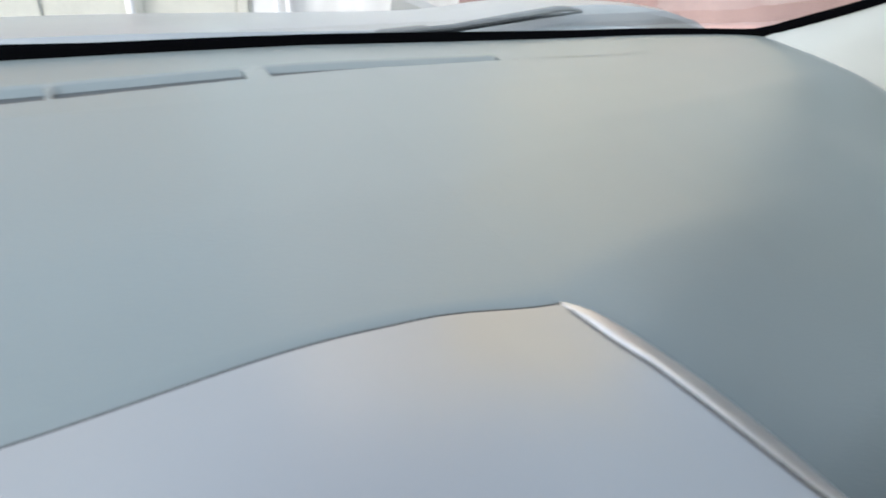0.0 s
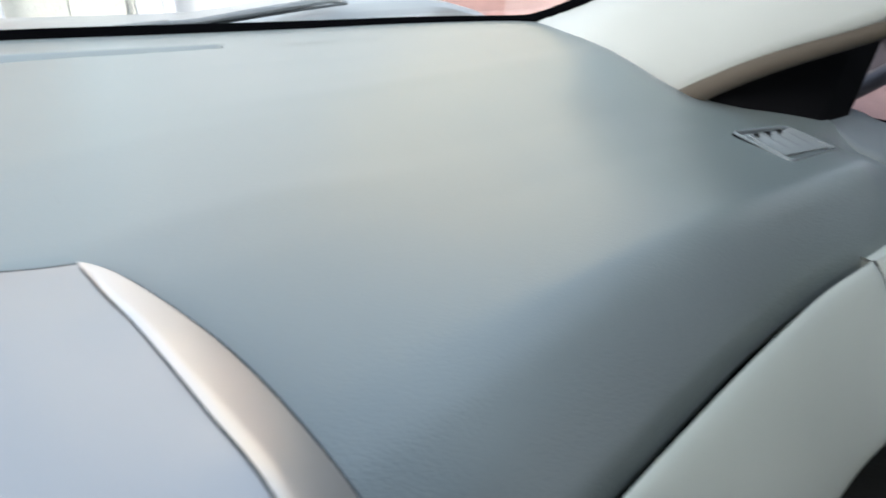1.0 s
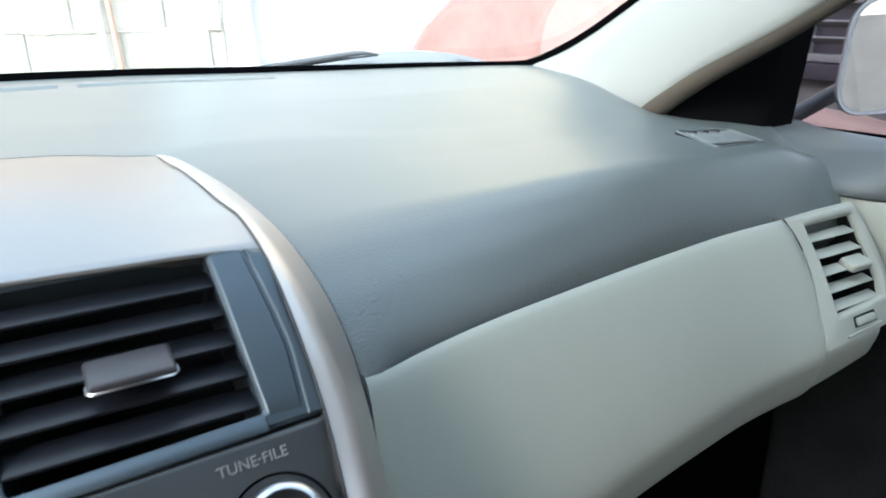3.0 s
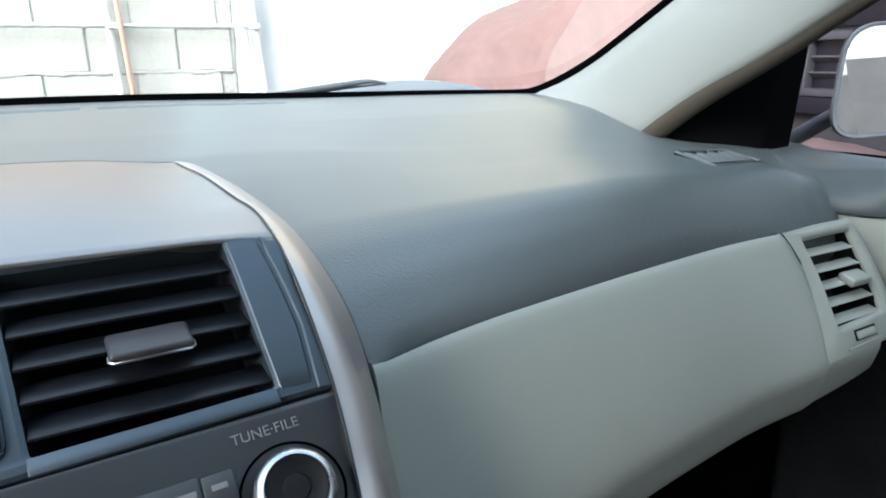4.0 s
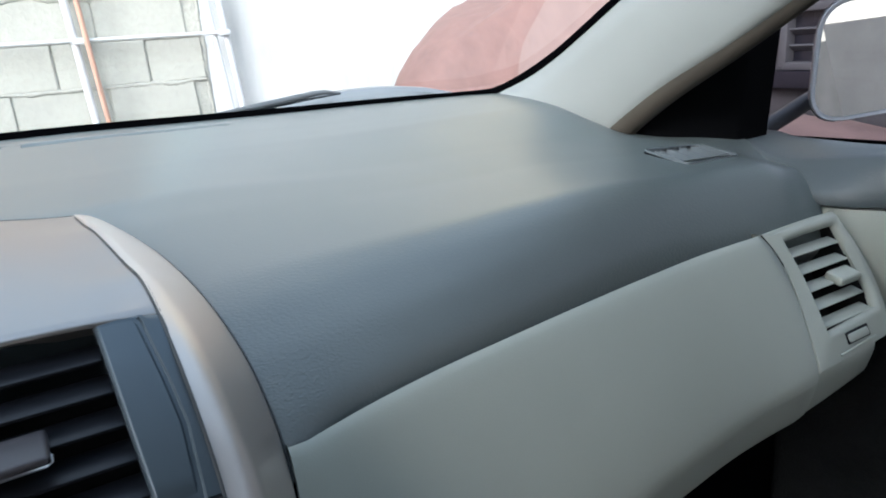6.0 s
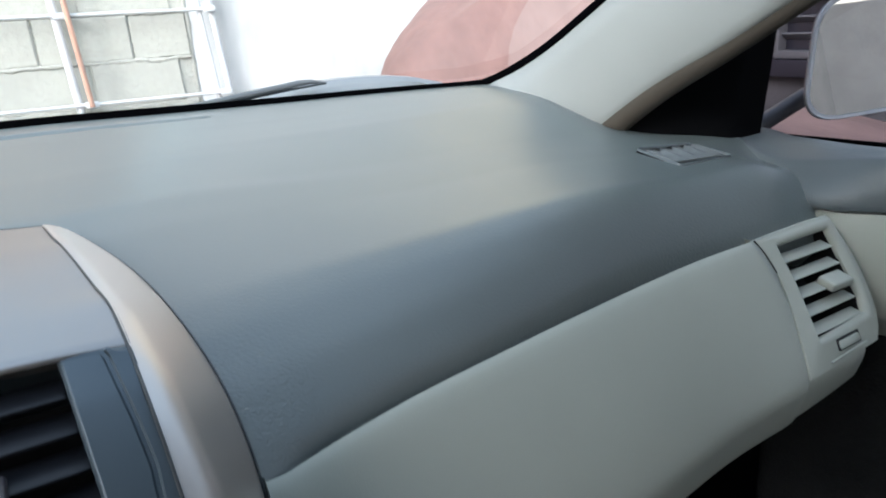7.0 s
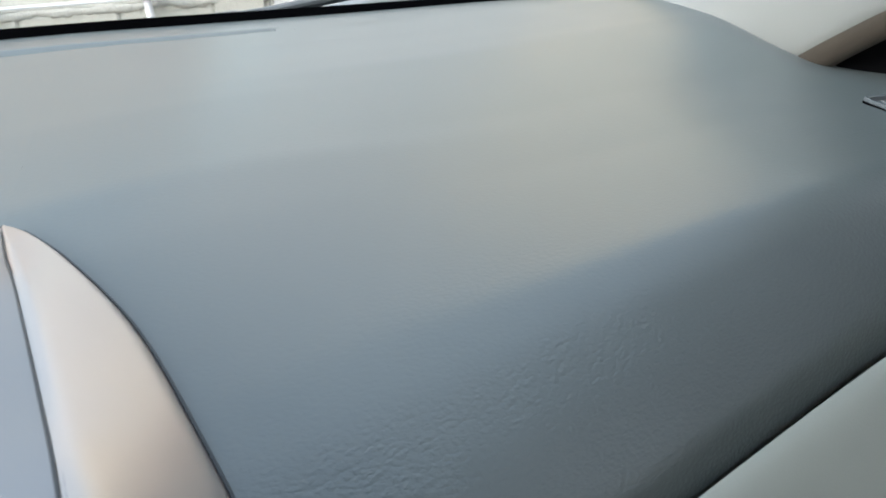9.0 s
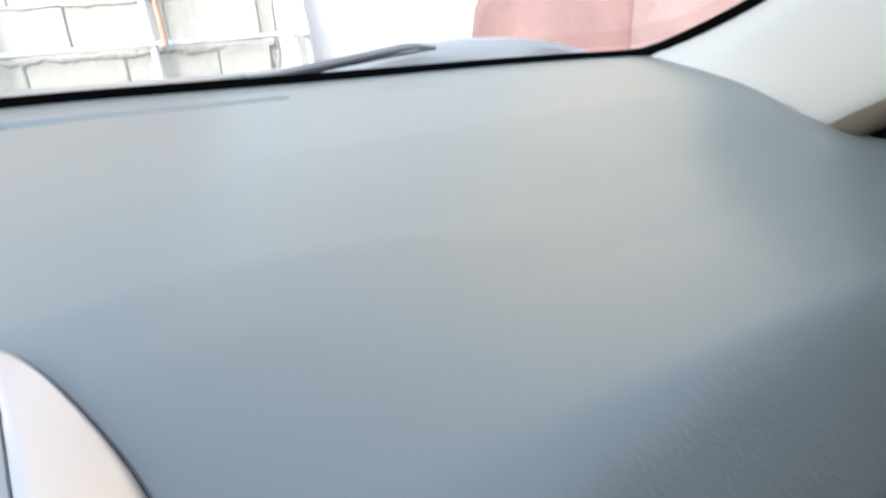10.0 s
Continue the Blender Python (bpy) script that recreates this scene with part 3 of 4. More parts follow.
def outer_strip():
    rows = []
    for k in range(61):
        p = along(TRIM_IN[4:11], k / 60)
        b = (p - TOP).dot(C_DOWN)
        if not -0.012 < b < 0.0785:
            continue
        x0 = table(STRIP_IN, b)
        at, low = TOP + C_DOWN * b, rolled(b)
        edge = (p - TOP).dot(C_OUT)
        lift = min(low + 0.0012, edge + 0.004) if b > -0.002 else edge - 0.0012
        flat = smooth(-0.004, 0.02, b)
        end = (edge - 0.0003) * (1 - flat) + (lift - 0.0004) * flat
        rows.append([Vector((x, at.y, at.z)) + C_OUT * h for x, h in ((x0 - 0.0004, low - 0.005), (x0, lift - 0.0008), (x0 + 0.0008, lift), ((x0 + p.x) / 2, (lift + end) / 2), (p.x + 0.0006, end))])
    return sheet(rows)


part("outer_strip", outer_strip(), BEZEL, bezel)


def wing_mesh():
    """The smooth panel beside the vent, whose outer edge bows along the strip."""
    rows = []
    for k in range(31):
        b = -0.0008 + 0.0758 * k / 30
        x0, x1 = 0.1506 + 0.1122 * b, table(STRIP_IN, b) - 0.0013
        end = min(k, 30 - k)
        top = (0.0001, 0.0006, 0.0008)[min(end, 2)]
        rows.append([C_FACE @ Vector((x, b, h + rolled(b))) for x, h in ((x0, -0.001), (x0 + 0.0002, top - 0.0006), (x0 + 0.0010, top), (0.5 * (x0 + x1), top + 0.0002),
                                                             (x1 - 0.0010, top), (x1 - 0.0002, top - 0.0006), (x1, -0.001))])
    return sheet(rows)


part("wing_panel", wing_mesh(), BEZEL, bezel, bend=0.5)
part("lower_lip", box((0.0915, 0.0074, 0.003), C_FACE @ pose(0.1126, 0.0812, -0.0006, 8, 0, -4.2), 0.0008), BEZEL, bezel, "pale blue-grey lower lip")
part("duct", box((0.11, 0.09, 0.004), C_FACE @ pose(0.106, 0.038, -0.05)), BLACK, mid_vent, "black duct")
for n in range(5):
    b = 0.0078 + 0.0143 * n
    x0, x1 = 0.0595 + 0.0018 * n, 0.1503 + 0.0018 * n
    slat = box((x1 - x0, 0.0020, 0.0150), C_FACE @ pose((x0 + x1) / 2, b + 0.0008, -0.0074) @ pose(0, 0, 0, -54, 0, 0) @ pose(0, 0, 0, 0, 3.3, 0), 0.0009)
    part("slat", slat, SLAT, mid_vent)
TAB_AT = C_FACE @ pose(0.1128, 0.0430, -0.0003) @ pose(0, 0, 0, -55, 0, 0) @ pose(0, 0, 0, 0, 4.3, 0)
tab = part("thumb_tab", box((0.0325, 0.0046, 0.0195), TAB_AT, 0.0020, 3), TAB, mid_vent, "charcoal thumb tab with a chrome edge")
part("chrome_edge", tube([TAB_AT @ Vector((x, 0.0012, z)) for x, z in
                          ((-0.0163, 0.004), (-0.0163, 0.0078), (-0.0145, 0.0097), (0.0145, 0.0097), (0.0163, 0.0078), (0.0163, 0.004))], 0.0007, 6), CHROME, tab, "thin chrome edge")

hazard = thing("hazard_switch", "black hazard light switch with a red triangle between the vents", "switch", (0.03, 0.35, 0.95))
KEY = ((-0.001, 0.0185), (0.0555, 0.0175), (0.0615, 0.0795), (-0.001, 0.0815))
part("surround", ring([four(KEY, 0.007, o, 6, 6) for o in (0.0015, -0.004)], C_FACE, False), RUBBER, hazard, "dark gap round the switch")
inner = tuple((a + (0.0015 if a < 0.02 else -0.0015), b + (0.0016 if b < 0.04 else -0.0016)) for a, b in KEY)
inner2 = tuple((a + (0.004 if a < 0.02 else -0.004), b + (0.004 if b < 0.04 else -0.004)) for a, b in KEY)
part("button", ring([four(inner, 0.006, -0.003, 6, 6), four(inner, 0.006, 0.0012, 6, 6), four(inner2, 0.005, 0.0026, 6, 6)], C_FACE), GLOSSY, hazard, "glossy black button", 0.9)
tri = bmesh.new()
for k in range(3):
    q = [(0.0375 + r * math.sin(2 * math.pi * a / 3), 0.0462 - r * math.cos(2 * math.pi * a / 3), 0.0031) for r, a in ((0.0120, k), (0.0120, k + 1), (0.0070, k + 1), (0.0070, k))]
    tri.faces.new([tri.verts.new(C_FACE @ Vector(p)) for p in q])
bmesh.ops.remove_doubles(tri, verts=tri.verts, dist=1e-5)
bmesh.ops.solidify(tri, geom=tri.faces[:], thickness=0.0004)
part("warning_triangle", tri, RED, hazard, "red triangle outline")

# ================= stereo =================
stereo = thing("car_stereo", "dark grey built-in car stereo with a tuning knob", "car stereo", (0.08, 0.30, 0.88))
PLATE = ((-0.11, 0.1015), (0.1822, 0.0804), (0.1815, 0.20), (-0.11, 0.20))
part("faceplate", ring([four(PLATE, 0.002, -0.02), four(PLATE, 0.002, -0.0012), four(tuple((a * 0.992 + 0.0005, b + (0.0012 if b < 0.1 else -0.001)) for a, b in PLATE), 0.002, 0.0)], C_FACE), STEREO, stereo, bend=0.9)
KNOB = C_FACE @ pose(0.1552, 0.1183, 0)


def lathe(profile, m, sides=40, cap=True):
    bm = sheet([[m @ Vector((r * math.cos(2 * math.pi * k / sides), r * math.sin(2 * math.pi * k / sides), z)) for k in range(sides)] for r, z in profile], closed=True)
    if cap:
        bm.verts.ensure_lookup_table()
        bm.faces.new(bm.verts[-sides:])
    return bm


part("knob_well", lathe(((0.0208, 0.0002), (0.0204, 0.0006), (0.0198, 0.0003), (0.0190, -0.005), (0.012, -0.006)), KNOB), RUBBER, stereo, "black round knob well")
knob = part("tuning_knob", lathe(((0.0166, -0.004), (0.0160, 0.0078), (0.0135, 0.0100), (0.0118, 0.0106), (0.0110, 0.0102), (0.0080, 0.0094), (0.0054, 0.0091), (0.0048, 0.0101), (0.002, 0.0103)), KNOB), BLACK, stereo, "black tuning knob", 0.9)
part("chrome_ring", lathe(((0.0161, 0.0062), (0.0160, 0.0078), (0.0148, 0.0098), (0.0134, 0.0110), (0.0124, 0.0113), (0.0118, 0.0102)), KNOB, cap=False), CHROME, knob, "bright chrome ring")
for x0, x1, dy in ((0.0890, 0.1225, 0.0), (0.1231, 0.1352, -0.0008)):
    part("button", box((x1 - x0, 0.016, 0.004), C_FACE @ pose((x0 + x1) / 2, 0.1118 + dy, -0.0012, 0, 0, -4), 0.0008), STEREO, stereo, "dark flat button")


def lettering(text, size, m, material, parent):
    cu = bpy.data.curves.new("lettering", "FONT")
    cu.body, cu.size, cu.extrude, cu.align_x = text, size, 0.00005, "CENTER"
    ob = new("lettering", cu)
    me = bpy.data.meshes.new_from_object(ob)
    bpy.data.objects.remove(ob)
    me.transform(m)
    me.materials.append(material)
    out = new("lettering", me)
    out.parent = parent
    return tagged(out, "small white printed letters")


for x, wide in ((0.1035, 0.0100), (0.1168, 0.0075), (0.1290, 0.0060)):
    part("print_mark", box((wide, 0.0022, 0.0003), C_FACE @ pose(x, 0.1100 - 0.07 * (x - 0.1035), 0.0009, 0, 0, -4)), INK, stereo, "small pale unreadable printed mark")
lettering("TUNE·FILE", 0.0060, C_FACE @ pose(0.1498, 0.0932, 0.0003, 0, 0, -4.5) @ Matrix.Diagonal((1, -1, -1, 1)), INK, stereo)

# ================= side defroster on the pad =================
DEF = [Vector(p) for p in ((0.639, 0.603, 0.967), (0.705, 0.596, 0.966), (0.713, 0.549, 0.9572), (0.642, 0.546, 0.9602))]
d_mid = sum(DEF, Vector()) / 4
d_x = ((DEF[1] + DEF[2]) - (DEF[0] + DEF[3])).normalized()
d_y = ((DEF[0] + DEF[1]) - (DEF[2] + DEF[3])).normalized()
d_z = d_x.cross(d_y).normalized()
d_y = d_z.cross(d_x)
D_FACE = Matrix.Translation(d_mid + d_z * 0.0008) @ Matrix((d_x, d_y, d_z)).transposed().to_4x4()
demist = thing("defroster_vent", "small grey window demister grille on the dashboard top", "vent", d_mid)
D_OUT = [(D_FACE.inverted() @ p).to_2d() for p in DEF]
shrink = lambda k: [q * k for q in D_OUT]  # noqa: E731
plate = [Vector((q.x * 0.945, q.y * 0.92)) for q in D_OUT]
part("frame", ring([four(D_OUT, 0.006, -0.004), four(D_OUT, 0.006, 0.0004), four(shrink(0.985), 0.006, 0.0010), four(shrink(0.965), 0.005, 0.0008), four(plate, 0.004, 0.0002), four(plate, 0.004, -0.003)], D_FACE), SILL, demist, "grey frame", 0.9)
part("gap_fill", ring([four(shrink(1.006), 0.0062, -0.004), four(shrink(1.004), 0.0062, -0.0014)], D_FACE, False), RUBBER, demist, "thin dark gap round the frame")
for n in range(4):
    x, wide = -0.0305 + 0.0152 * n, 0.0152
    rows = []
    for j in range(7):
        v = j / 6
        rows.append([D_FACE @ Vector((x + wide * k / 8 + 0.002 * v - 0.001, -0.0200 + 0.0385 * v, 0.0010 - 0.0016 * math.sin(math.pi * (k / 8) ** 0.7) * smooth(0.0, 0.8, v))) for k in range(9)])
    vane = part("vane", sheet(rows, 0.0008), VANE, demist)
    if n < 3:
        # black triangles laid on the vanes paint the dark of the openings
        dark = bmesh.new()
        dark.faces.new([dark.verts.new(D_FACE @ Vector(p)) for p in ((x + 0.0060, 0.0172, 0.0014), (x + 0.0150, 0.0172, 0.0014), (x + 0.0088, 0.0108, 0.0010))])
        bmesh.ops.solidify(dark, geom=dark.faces[:], thickness=0.0004)
        part("opening_shade", dark, BLACK, vane, "flat black triangle standing in for a shaded air opening")

# ================= pillar, windshield =================
P_FRONT = ((0.605, 0.870, 1.004), (0.634, 0.860, 1.018), (0.660, 0.833, 1.034), (0.674, 0.790, 1.057), (0.680, 0.745, 1.082), (0.684, 0.690, 1.112), (0.688, 0.637, 1.142), (0.68, 0.45, 1.245), (0.645, 0.20, 1.384))
P_REAR = ((0.670, 0.745, 0.935), (0.671, 0.683, 0.981), (0.672, 0.640, 1.010), (0.672, 0.598, 1.034), (0.672, 0.537, 1.064), (0.672, 0.478, 1.096), (0.662, 0.28, 1.205), (0.632, 0.03, 1.345))


def pillar_mesh():
    rows = []
    for j in range(49):
        v = j / 48
        a, b = along(P_FRONT, v), along(P_REAR, v)
        row = [a + Vector((0.012, 0.014, -0.004))]
        for k in range(15):
            s = k / 14
            rise = 0.015 * (s / 0.24 if s < 0.24 else 1 - ((s - 0.24) / 0.76) ** 2.4)
            row.append(a.lerp(b, s) + rise * Vector((-0.70, -0.45, 0.25)))
        row += [b + Vector((0.006, 0.004, -0.006)), b + Vector((0.016, 0.014, -0.010)), b + Vector((0.05, 0.06, -0.012))]
        rows.append(row)
    return sheet(rows)


pillar = part("pillar_trim", pillar_mesh(), PILLAR, None, bend=1.2)
tagged(pillar, "pale grey windshield pillar cover rising from the dashboard", "pillar", kind="structure")

# seal tube added so that its brown draws the pillar's rear shadow band
part("edge_shade_seal", tube([along(P_REAR, k / 40) + Vector((0.013, 0.006, -0.007)) for k in range(41)], [0.0085 + 0.0060 * smooth(0.42, 0.08, k / 40) for k in range(41)], 12), SEAL, pillar, "dark brown seal tube added for the shadow band behind the pillar")

glass = thing("window_1", "clear slanted car windshield with a black rubber edge", "windshield", (0, 0.9, 1.02), kind="structure")


def windshield_mesh():
    rows = []
    for j in range(13):
        v = j / 12
        row = []
        for i in range(33):
            x = -0.76 + 1.52 * i / 32
            y0 = table(FRONT, min(0.72, abs(x) if x < 0 else x)) + 0.012 - 0.25 * max(0, abs(x) - 0.70)
            row.append((x * (1 - 0.06 * v), y0 - 0.755 * v, 1.024 + 0.42 * v + 0.006 * math.sin(math.pi * v)))
        rows.append(row)
    return sheet(rows)


def facing(ob, inside):
    """Turns a pane's front towards the cabin."""
    me = ob.data
    if sum(p.normal.dot(Vector(inside) - p.center) for p in me.polygons) < 0:
        me.flip_normals()
    ob.visible_shadow = False


facing(part("pane", windshield_mesh(), GLASS, glass), (0, 0, 1.0))


def seal_mesh():
    spine = [(x, table(FRONT, x), pad_height(max(0.146, x), table(FRONT, x))) for x in (-0.70, -0.5, -0.3, -0.15, 0.0, 0.10, 0.20, 0.30, 0.40, 0.48, 0.55, 0.60)]
    spine += [Vector(p) + Vector((-0.002, 0, 0.001)) for p in P_FRONT[1:]]
    rows = []
    kept = Vector((0, -1, 0))
    for k in range(121):
        p, q = along(spine, k / 120), along(spine, min(1, k / 120 + 0.004))
        d = (q - p).normalized() if (q - p).length > 1e-6 else d
        side = d.cross(Vector((0.05, 0.55, 0.85))).normalized()
        side = side if side.dot(kept) > 0 else -side
        kept = side
        up = d.cross(side).normalized()
        up = up if up.z > 0 else -up
        h = 0.0100 - 0.0028 * smooth(0.15, 0.62, p.x) - 0.0012 * smooth(1.03, 1.08, p.z)
        rows.append([p + side * a + up * b for a, b in ((-0.014, -0.004), (0.001, -0.004), (0.002, 0.2 * h), (0.0005, 0.8 * h), (-0.004, h), (-0.014, h))])
    return sheet(rows)


part("seal", seal_mesh(), RUBBER, glass, "black rubber seal")

# ================= passenger door =================
door = thing("door_1", "closed passenger door with grey sill and pale lower panel", "car door", (0.80, 0.3, 0.3), kind="structure")


DOOR_FLARE = eased(((-0.5, 0.100), (0.30, 0.074), (0.36, 0.061), (0.42, 0.040), (0.447, 0.024), (0.475, 0.0), (0.50, -0.006), (0.64, -0.010)))


def door_strip(profile, y0, y1, n=24):
    rows = []
    for j in range(n + 1):
        y = y0 + (y1 - y0) * j / n
        flare = table(DOOR_FLARE, y)
        rows.append([(x + flare, y, z) for x, z in profile])
    return rows


# the sill from front to rear: its edge at the window, its crease and how high that lies
SILL_EDGE = ((-0.5, 0.885), (0.30, 0.882), (0.36, 0.868), (0.42, 0.842), (0.465, 0.824), (0.495, 0.818), (0.563, 0.822), (0.64, 0.830))
SILL_FOLD = ((-0.5, 0.862), (0.30, 0.858), (0.36, 0.842), (0.42, 0.812), (0.45, 0.799), (0.515, 0.780), (0.547, 0.773), (0.60, 0.766), (0.64, 0.762))
SILL_RISE = ((-0.5, 0.956), (0.40, 0.9555), (0.45, 0.9545), (0.515, 0.9475), (0.547, 0.9450), (0.572, 0.9510), (0.60, 0.9605), (0.64, 0.9640))


def sill_mesh():
    rows = []
    for j in range(58):
        y = 0.64 - 1.14 * (j / 57) ** 1.6
        flare = table(DOOR_FLARE, y)
        e, f, h, low = table(eased(SILL_EDGE), y), table(eased(SILL_FOLD), y), table(eased(SILL_RISE), y), 0.7635 + flare
        top = 0.9612 + 0.004 * smooth(0.57, 0.60, y)
        rows.append([(e + 0.012, y, 0.942), (e + 0.008, y, 0.9570), (e + 0.0035, y, top - 0.0010), (e - 0.0025, y, top - 0.0004), (f + (e - f) * 0.62, y, h + (top - h) * 0.66),
                     (f + (e - f) * 0.30, y, h + (top - h) * 0.36), (f + 0.0060, y, h + 0.0022), (f + 0.0022, y, h + 0.0001), (f - 0.0004, y, h - 0.0034),
                     (f - 0.0018 - 0.25 * max(0, f - low), y, h - 0.010), (low + 0.25 * max(0, f - low), y, 0.926), (low, y, 0.9165), (low + 0.0015, y, 0.9105), (low + 0.020, y, 0.9065)])
    return sheet(rows)


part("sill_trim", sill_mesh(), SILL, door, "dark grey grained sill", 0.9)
part("inner_panel", sheet(door_strip(((0.785, 0.9085), (0.769, 0.9075), (0.7675, 0.900), (0.770, 0.865), (0.775, 0.835), (0.782, 0.812), (0.791, 0.793), (0.802, 0.780), (0.82, 0.775)), 0.56, -0.5)), LIGHT, door, "pale grey inner panel")
part("pocket_panel", sheet(door_strip(((0.84, 0.784), (0.804, 0.780), (0.792, 0.70), (0.775, 0.55), (0.77, 0.30)), 0.60, -0.5)), CARPET, door, "dark carpeted lower panel")


def sail_mesh():
    foot = Vector((0.672, 0.705, 0.945)), Vector((0.766, 0.600, 0.945)), Vector((0.808, 0.597, 0.945))
    head = Vector((0.720, 0.585, 1.125)), Vector((0.758, 0.574, 1.125)), Vector((0.797, 0.573, 1.125))
    rows = []
    for j in range(11):
        a, k, b = (p.lerp(q, j / 10) for p, q in zip(foot, head))
        row = [a.lerp(k, i / 7) - Vector((0.62, 0.75, 0)) * 0.005 * math.sin(math.pi * i / 7) for i in range(7)]
        row += [k + Vector((-0.003, 0.0, 0)), k + Vector((0.002, -0.001, 0)), k.lerp(b, 0.5), b, b + Vector((0.003, 0.004, 0)), b + Vector((0.010, 0.03, 0))]
        rows.append(row)
    return sheet(rows)


part("sail_panel", sail_mesh(), SAIL, door, "black triangular mirror sail")
part("window_channel", tube([Vector((0.822, 0.617 - 0.03 * k, 0.945 + 0.32 * k)) for k in (0, 0.5, 1)], 0.006, 8), RUBBER, door, "dark rubber glass channel")
part("belt_seal", tube([Vector((0.838, 0.60, 0.955)), Vector((0.853, 0.47, 0.956)), Vector((0.882, 0.40, 0.958)), Vector((0.90, 0.1, 0.960)), Vector((0.90, -0.5, 0.960))], 0.0035, 8), RUBBER, door, "black rubber belt seal")
w = part("pane", sheet([[(0.838, 0.615, 0.94), (0.862, 0.47, 0.94), (0.905, 0.1, 0.94), (0.905, -0.5, 0.94)], [(0.77, 0.59, 1.36), (0.79, 0.45, 1.36), (0.82, 0.1, 1.36), (0.82, -0.5, 1.36)]]), TINTED, door, "tinted side window")
facing(w, (0, 0, 1.1))

# ================= side mirror outside =================
mirror = thing("side_mirror", "door mirror with a bright rim outside the side window", "car mirror", (0.95, 0.62, 0.95))
M_X = Vector((0.88, -0.47, 0.0)).normalized()
M_Z = Vector((0.0, 0.085, 1.0)).normalized()
M_OUT = M_X.cross(M_Z).normalized()
M_OUT = M_OUT if M_OUT.y < 0 else -M_OUT
M_Z = M_OUT.cross(M_X).normalized() if M_OUT.cross(M_X).z > 0 else -M_OUT.cross(M_X).normalized()
M_FACE = Matrix.Translation((0.8664, 0.5871, 1.0028)) @ Matrix((M_X, M_Z, M_OUT)).transposed().to_4x4()
M_SHAPE = ((-0.002, -0.034), (0.008, 0.093), (0.122, 0.091), (0.127, -0.020))
grow = lambda d: tuple((a + (d if a > 0.06 else -d), b + (d if b > 0.03 else -d)) for a, b in M_SHAPE)  # noqa: E731
part("housing", ring([four(grow(0.004), 0.040, 0.0, 8), four(grow(0.003), 0.040, -0.004, 8), four(grow(-0.012), 0.026, -0.022, 8), four(grow(-0.032), 0.018, -0.05, 8), four(grow(-0.045), 0.010, -0.065, 8)], M_FACE), BODY, mirror, "silver-grey painted housing", 1.0)
part("rim", ring([four(grow(0.0035), 0.041, 0.0, 8), four(grow(0.0035), 0.041, 0.0030, 8), four(grow(0.0025), 0.040, 0.0034, 8), four(grow(0.0012), 0.039, 0.0015, 8), four(grow(0.0), 0.038, 0.0012, 8)], M_FACE, False), RIM, mirror, "pale grey rim", 0.9)
part("mirror_glass", ring([four(grow(0.0), 0.038, 0.0008, 8), four(grow(-0.0012), 0.037, 0.0022, 8)], M_FACE), MIRROR, mirror, "silvered mirror glass")
part("stalk", tube([M_FACE @ Vector(p) for p in ((0.03, -0.005, -0.045), (-0.01, -0.03, -0.05), (-0.06, -0.058, -0.05))], 0.010, 12), FRAME, mirror, "short grey mounting stalk")

# ================= wiper, cowl, bonnet =================
wiper = thing("windshield_wiper", "black wiper arm resting at the windshield's foot", "wiper", (0.35, 0.98, 1.02))
part("arm", tube([(0.225, 0.932, 1.0195), (0.30, 0.930, 1.0232), (0.35, 0.930, 1.0285), (0.415, 0.931, 1.0355), (0.430, 0.932, 1.0358), (0.450, 0.934, 1.0325)], [0.0024, 0.0028, 0.0036, 0.0036, 0.0028, 0.0016], 8), STEEL, wiper, "grey-black bent arm")
part("blade", tube([(0.448, 0.930, 1.0325), (0.40, 0.931, 1.0290), (0.30, 0.934, 1.019), (0.10, 0.938, 1.016), (-0.10, 0.938, 1.014)], [0.0012, 0.0017, 0.0022, 0.0022, 0.002], 6), STEREO, wiper, "black rubber blade")
part("bracket", box((0.050, 0.012, 0.006), pose(0.252, 0.931, 1.0215, 0, -3, 0), 0.003), STEEL, wiper, "dark blade bracket")
second = thing("windshield_wiper", "black wiper blade on the driver's side of the windshield", "wiper", (-0.2, 0.98, 1.02))
part("blade", tube([(-0.50, 0.905, 1.020), (-0.30, 0.920, 1.022), (-0.10, 0.926, 1.022), (0.06, 0.922, 1.021)], [0.003, 0.005, 0.005, 0.003], 6), RUBBER, second, "black rubber blade")
part("arm", tube([(-0.55, 0.96, 1.012), (-0.35, 0.95, 1.026), (-0.15, 0.932, 1.027)], [0.006, 0.005, 0.004], 8), STEEL, second, "grey-black arm")

bonnet = thing("car_bonnet", "silver-grey car bonnet with a grey plastic cowl below the windshield", "car bonnet", (0, 1.5, 0.7))


SWAGE = eased(((-0.74, 0.0), (-0.48, -0.002), (-0.40, -0.016), (-0.2, -0.020), (-0.08, -0.019), (0.02, -0.019), (0.12, -0.021), (0.20, -0.023), (0.34, -0.022), (0.43, -0.005), (0.50, 0.0), (0.74, 0.0)))


def across_mesh(profile, half, deep=1.0, n=44):
    rows = []
    for y, z in profile:
        row = []
        for i in range(n + 1):
            s = -1 + 2 * i / n
            row.append((s * half, y - 0.05 * s * s - 0.04 * s ** 4, z - min(0.06, 0.2 * abs(s) ** 12) + deep * table(SWAGE, s * half) * smooth(1.25, 1.0, y)))
        rows.append(row)
    return rows


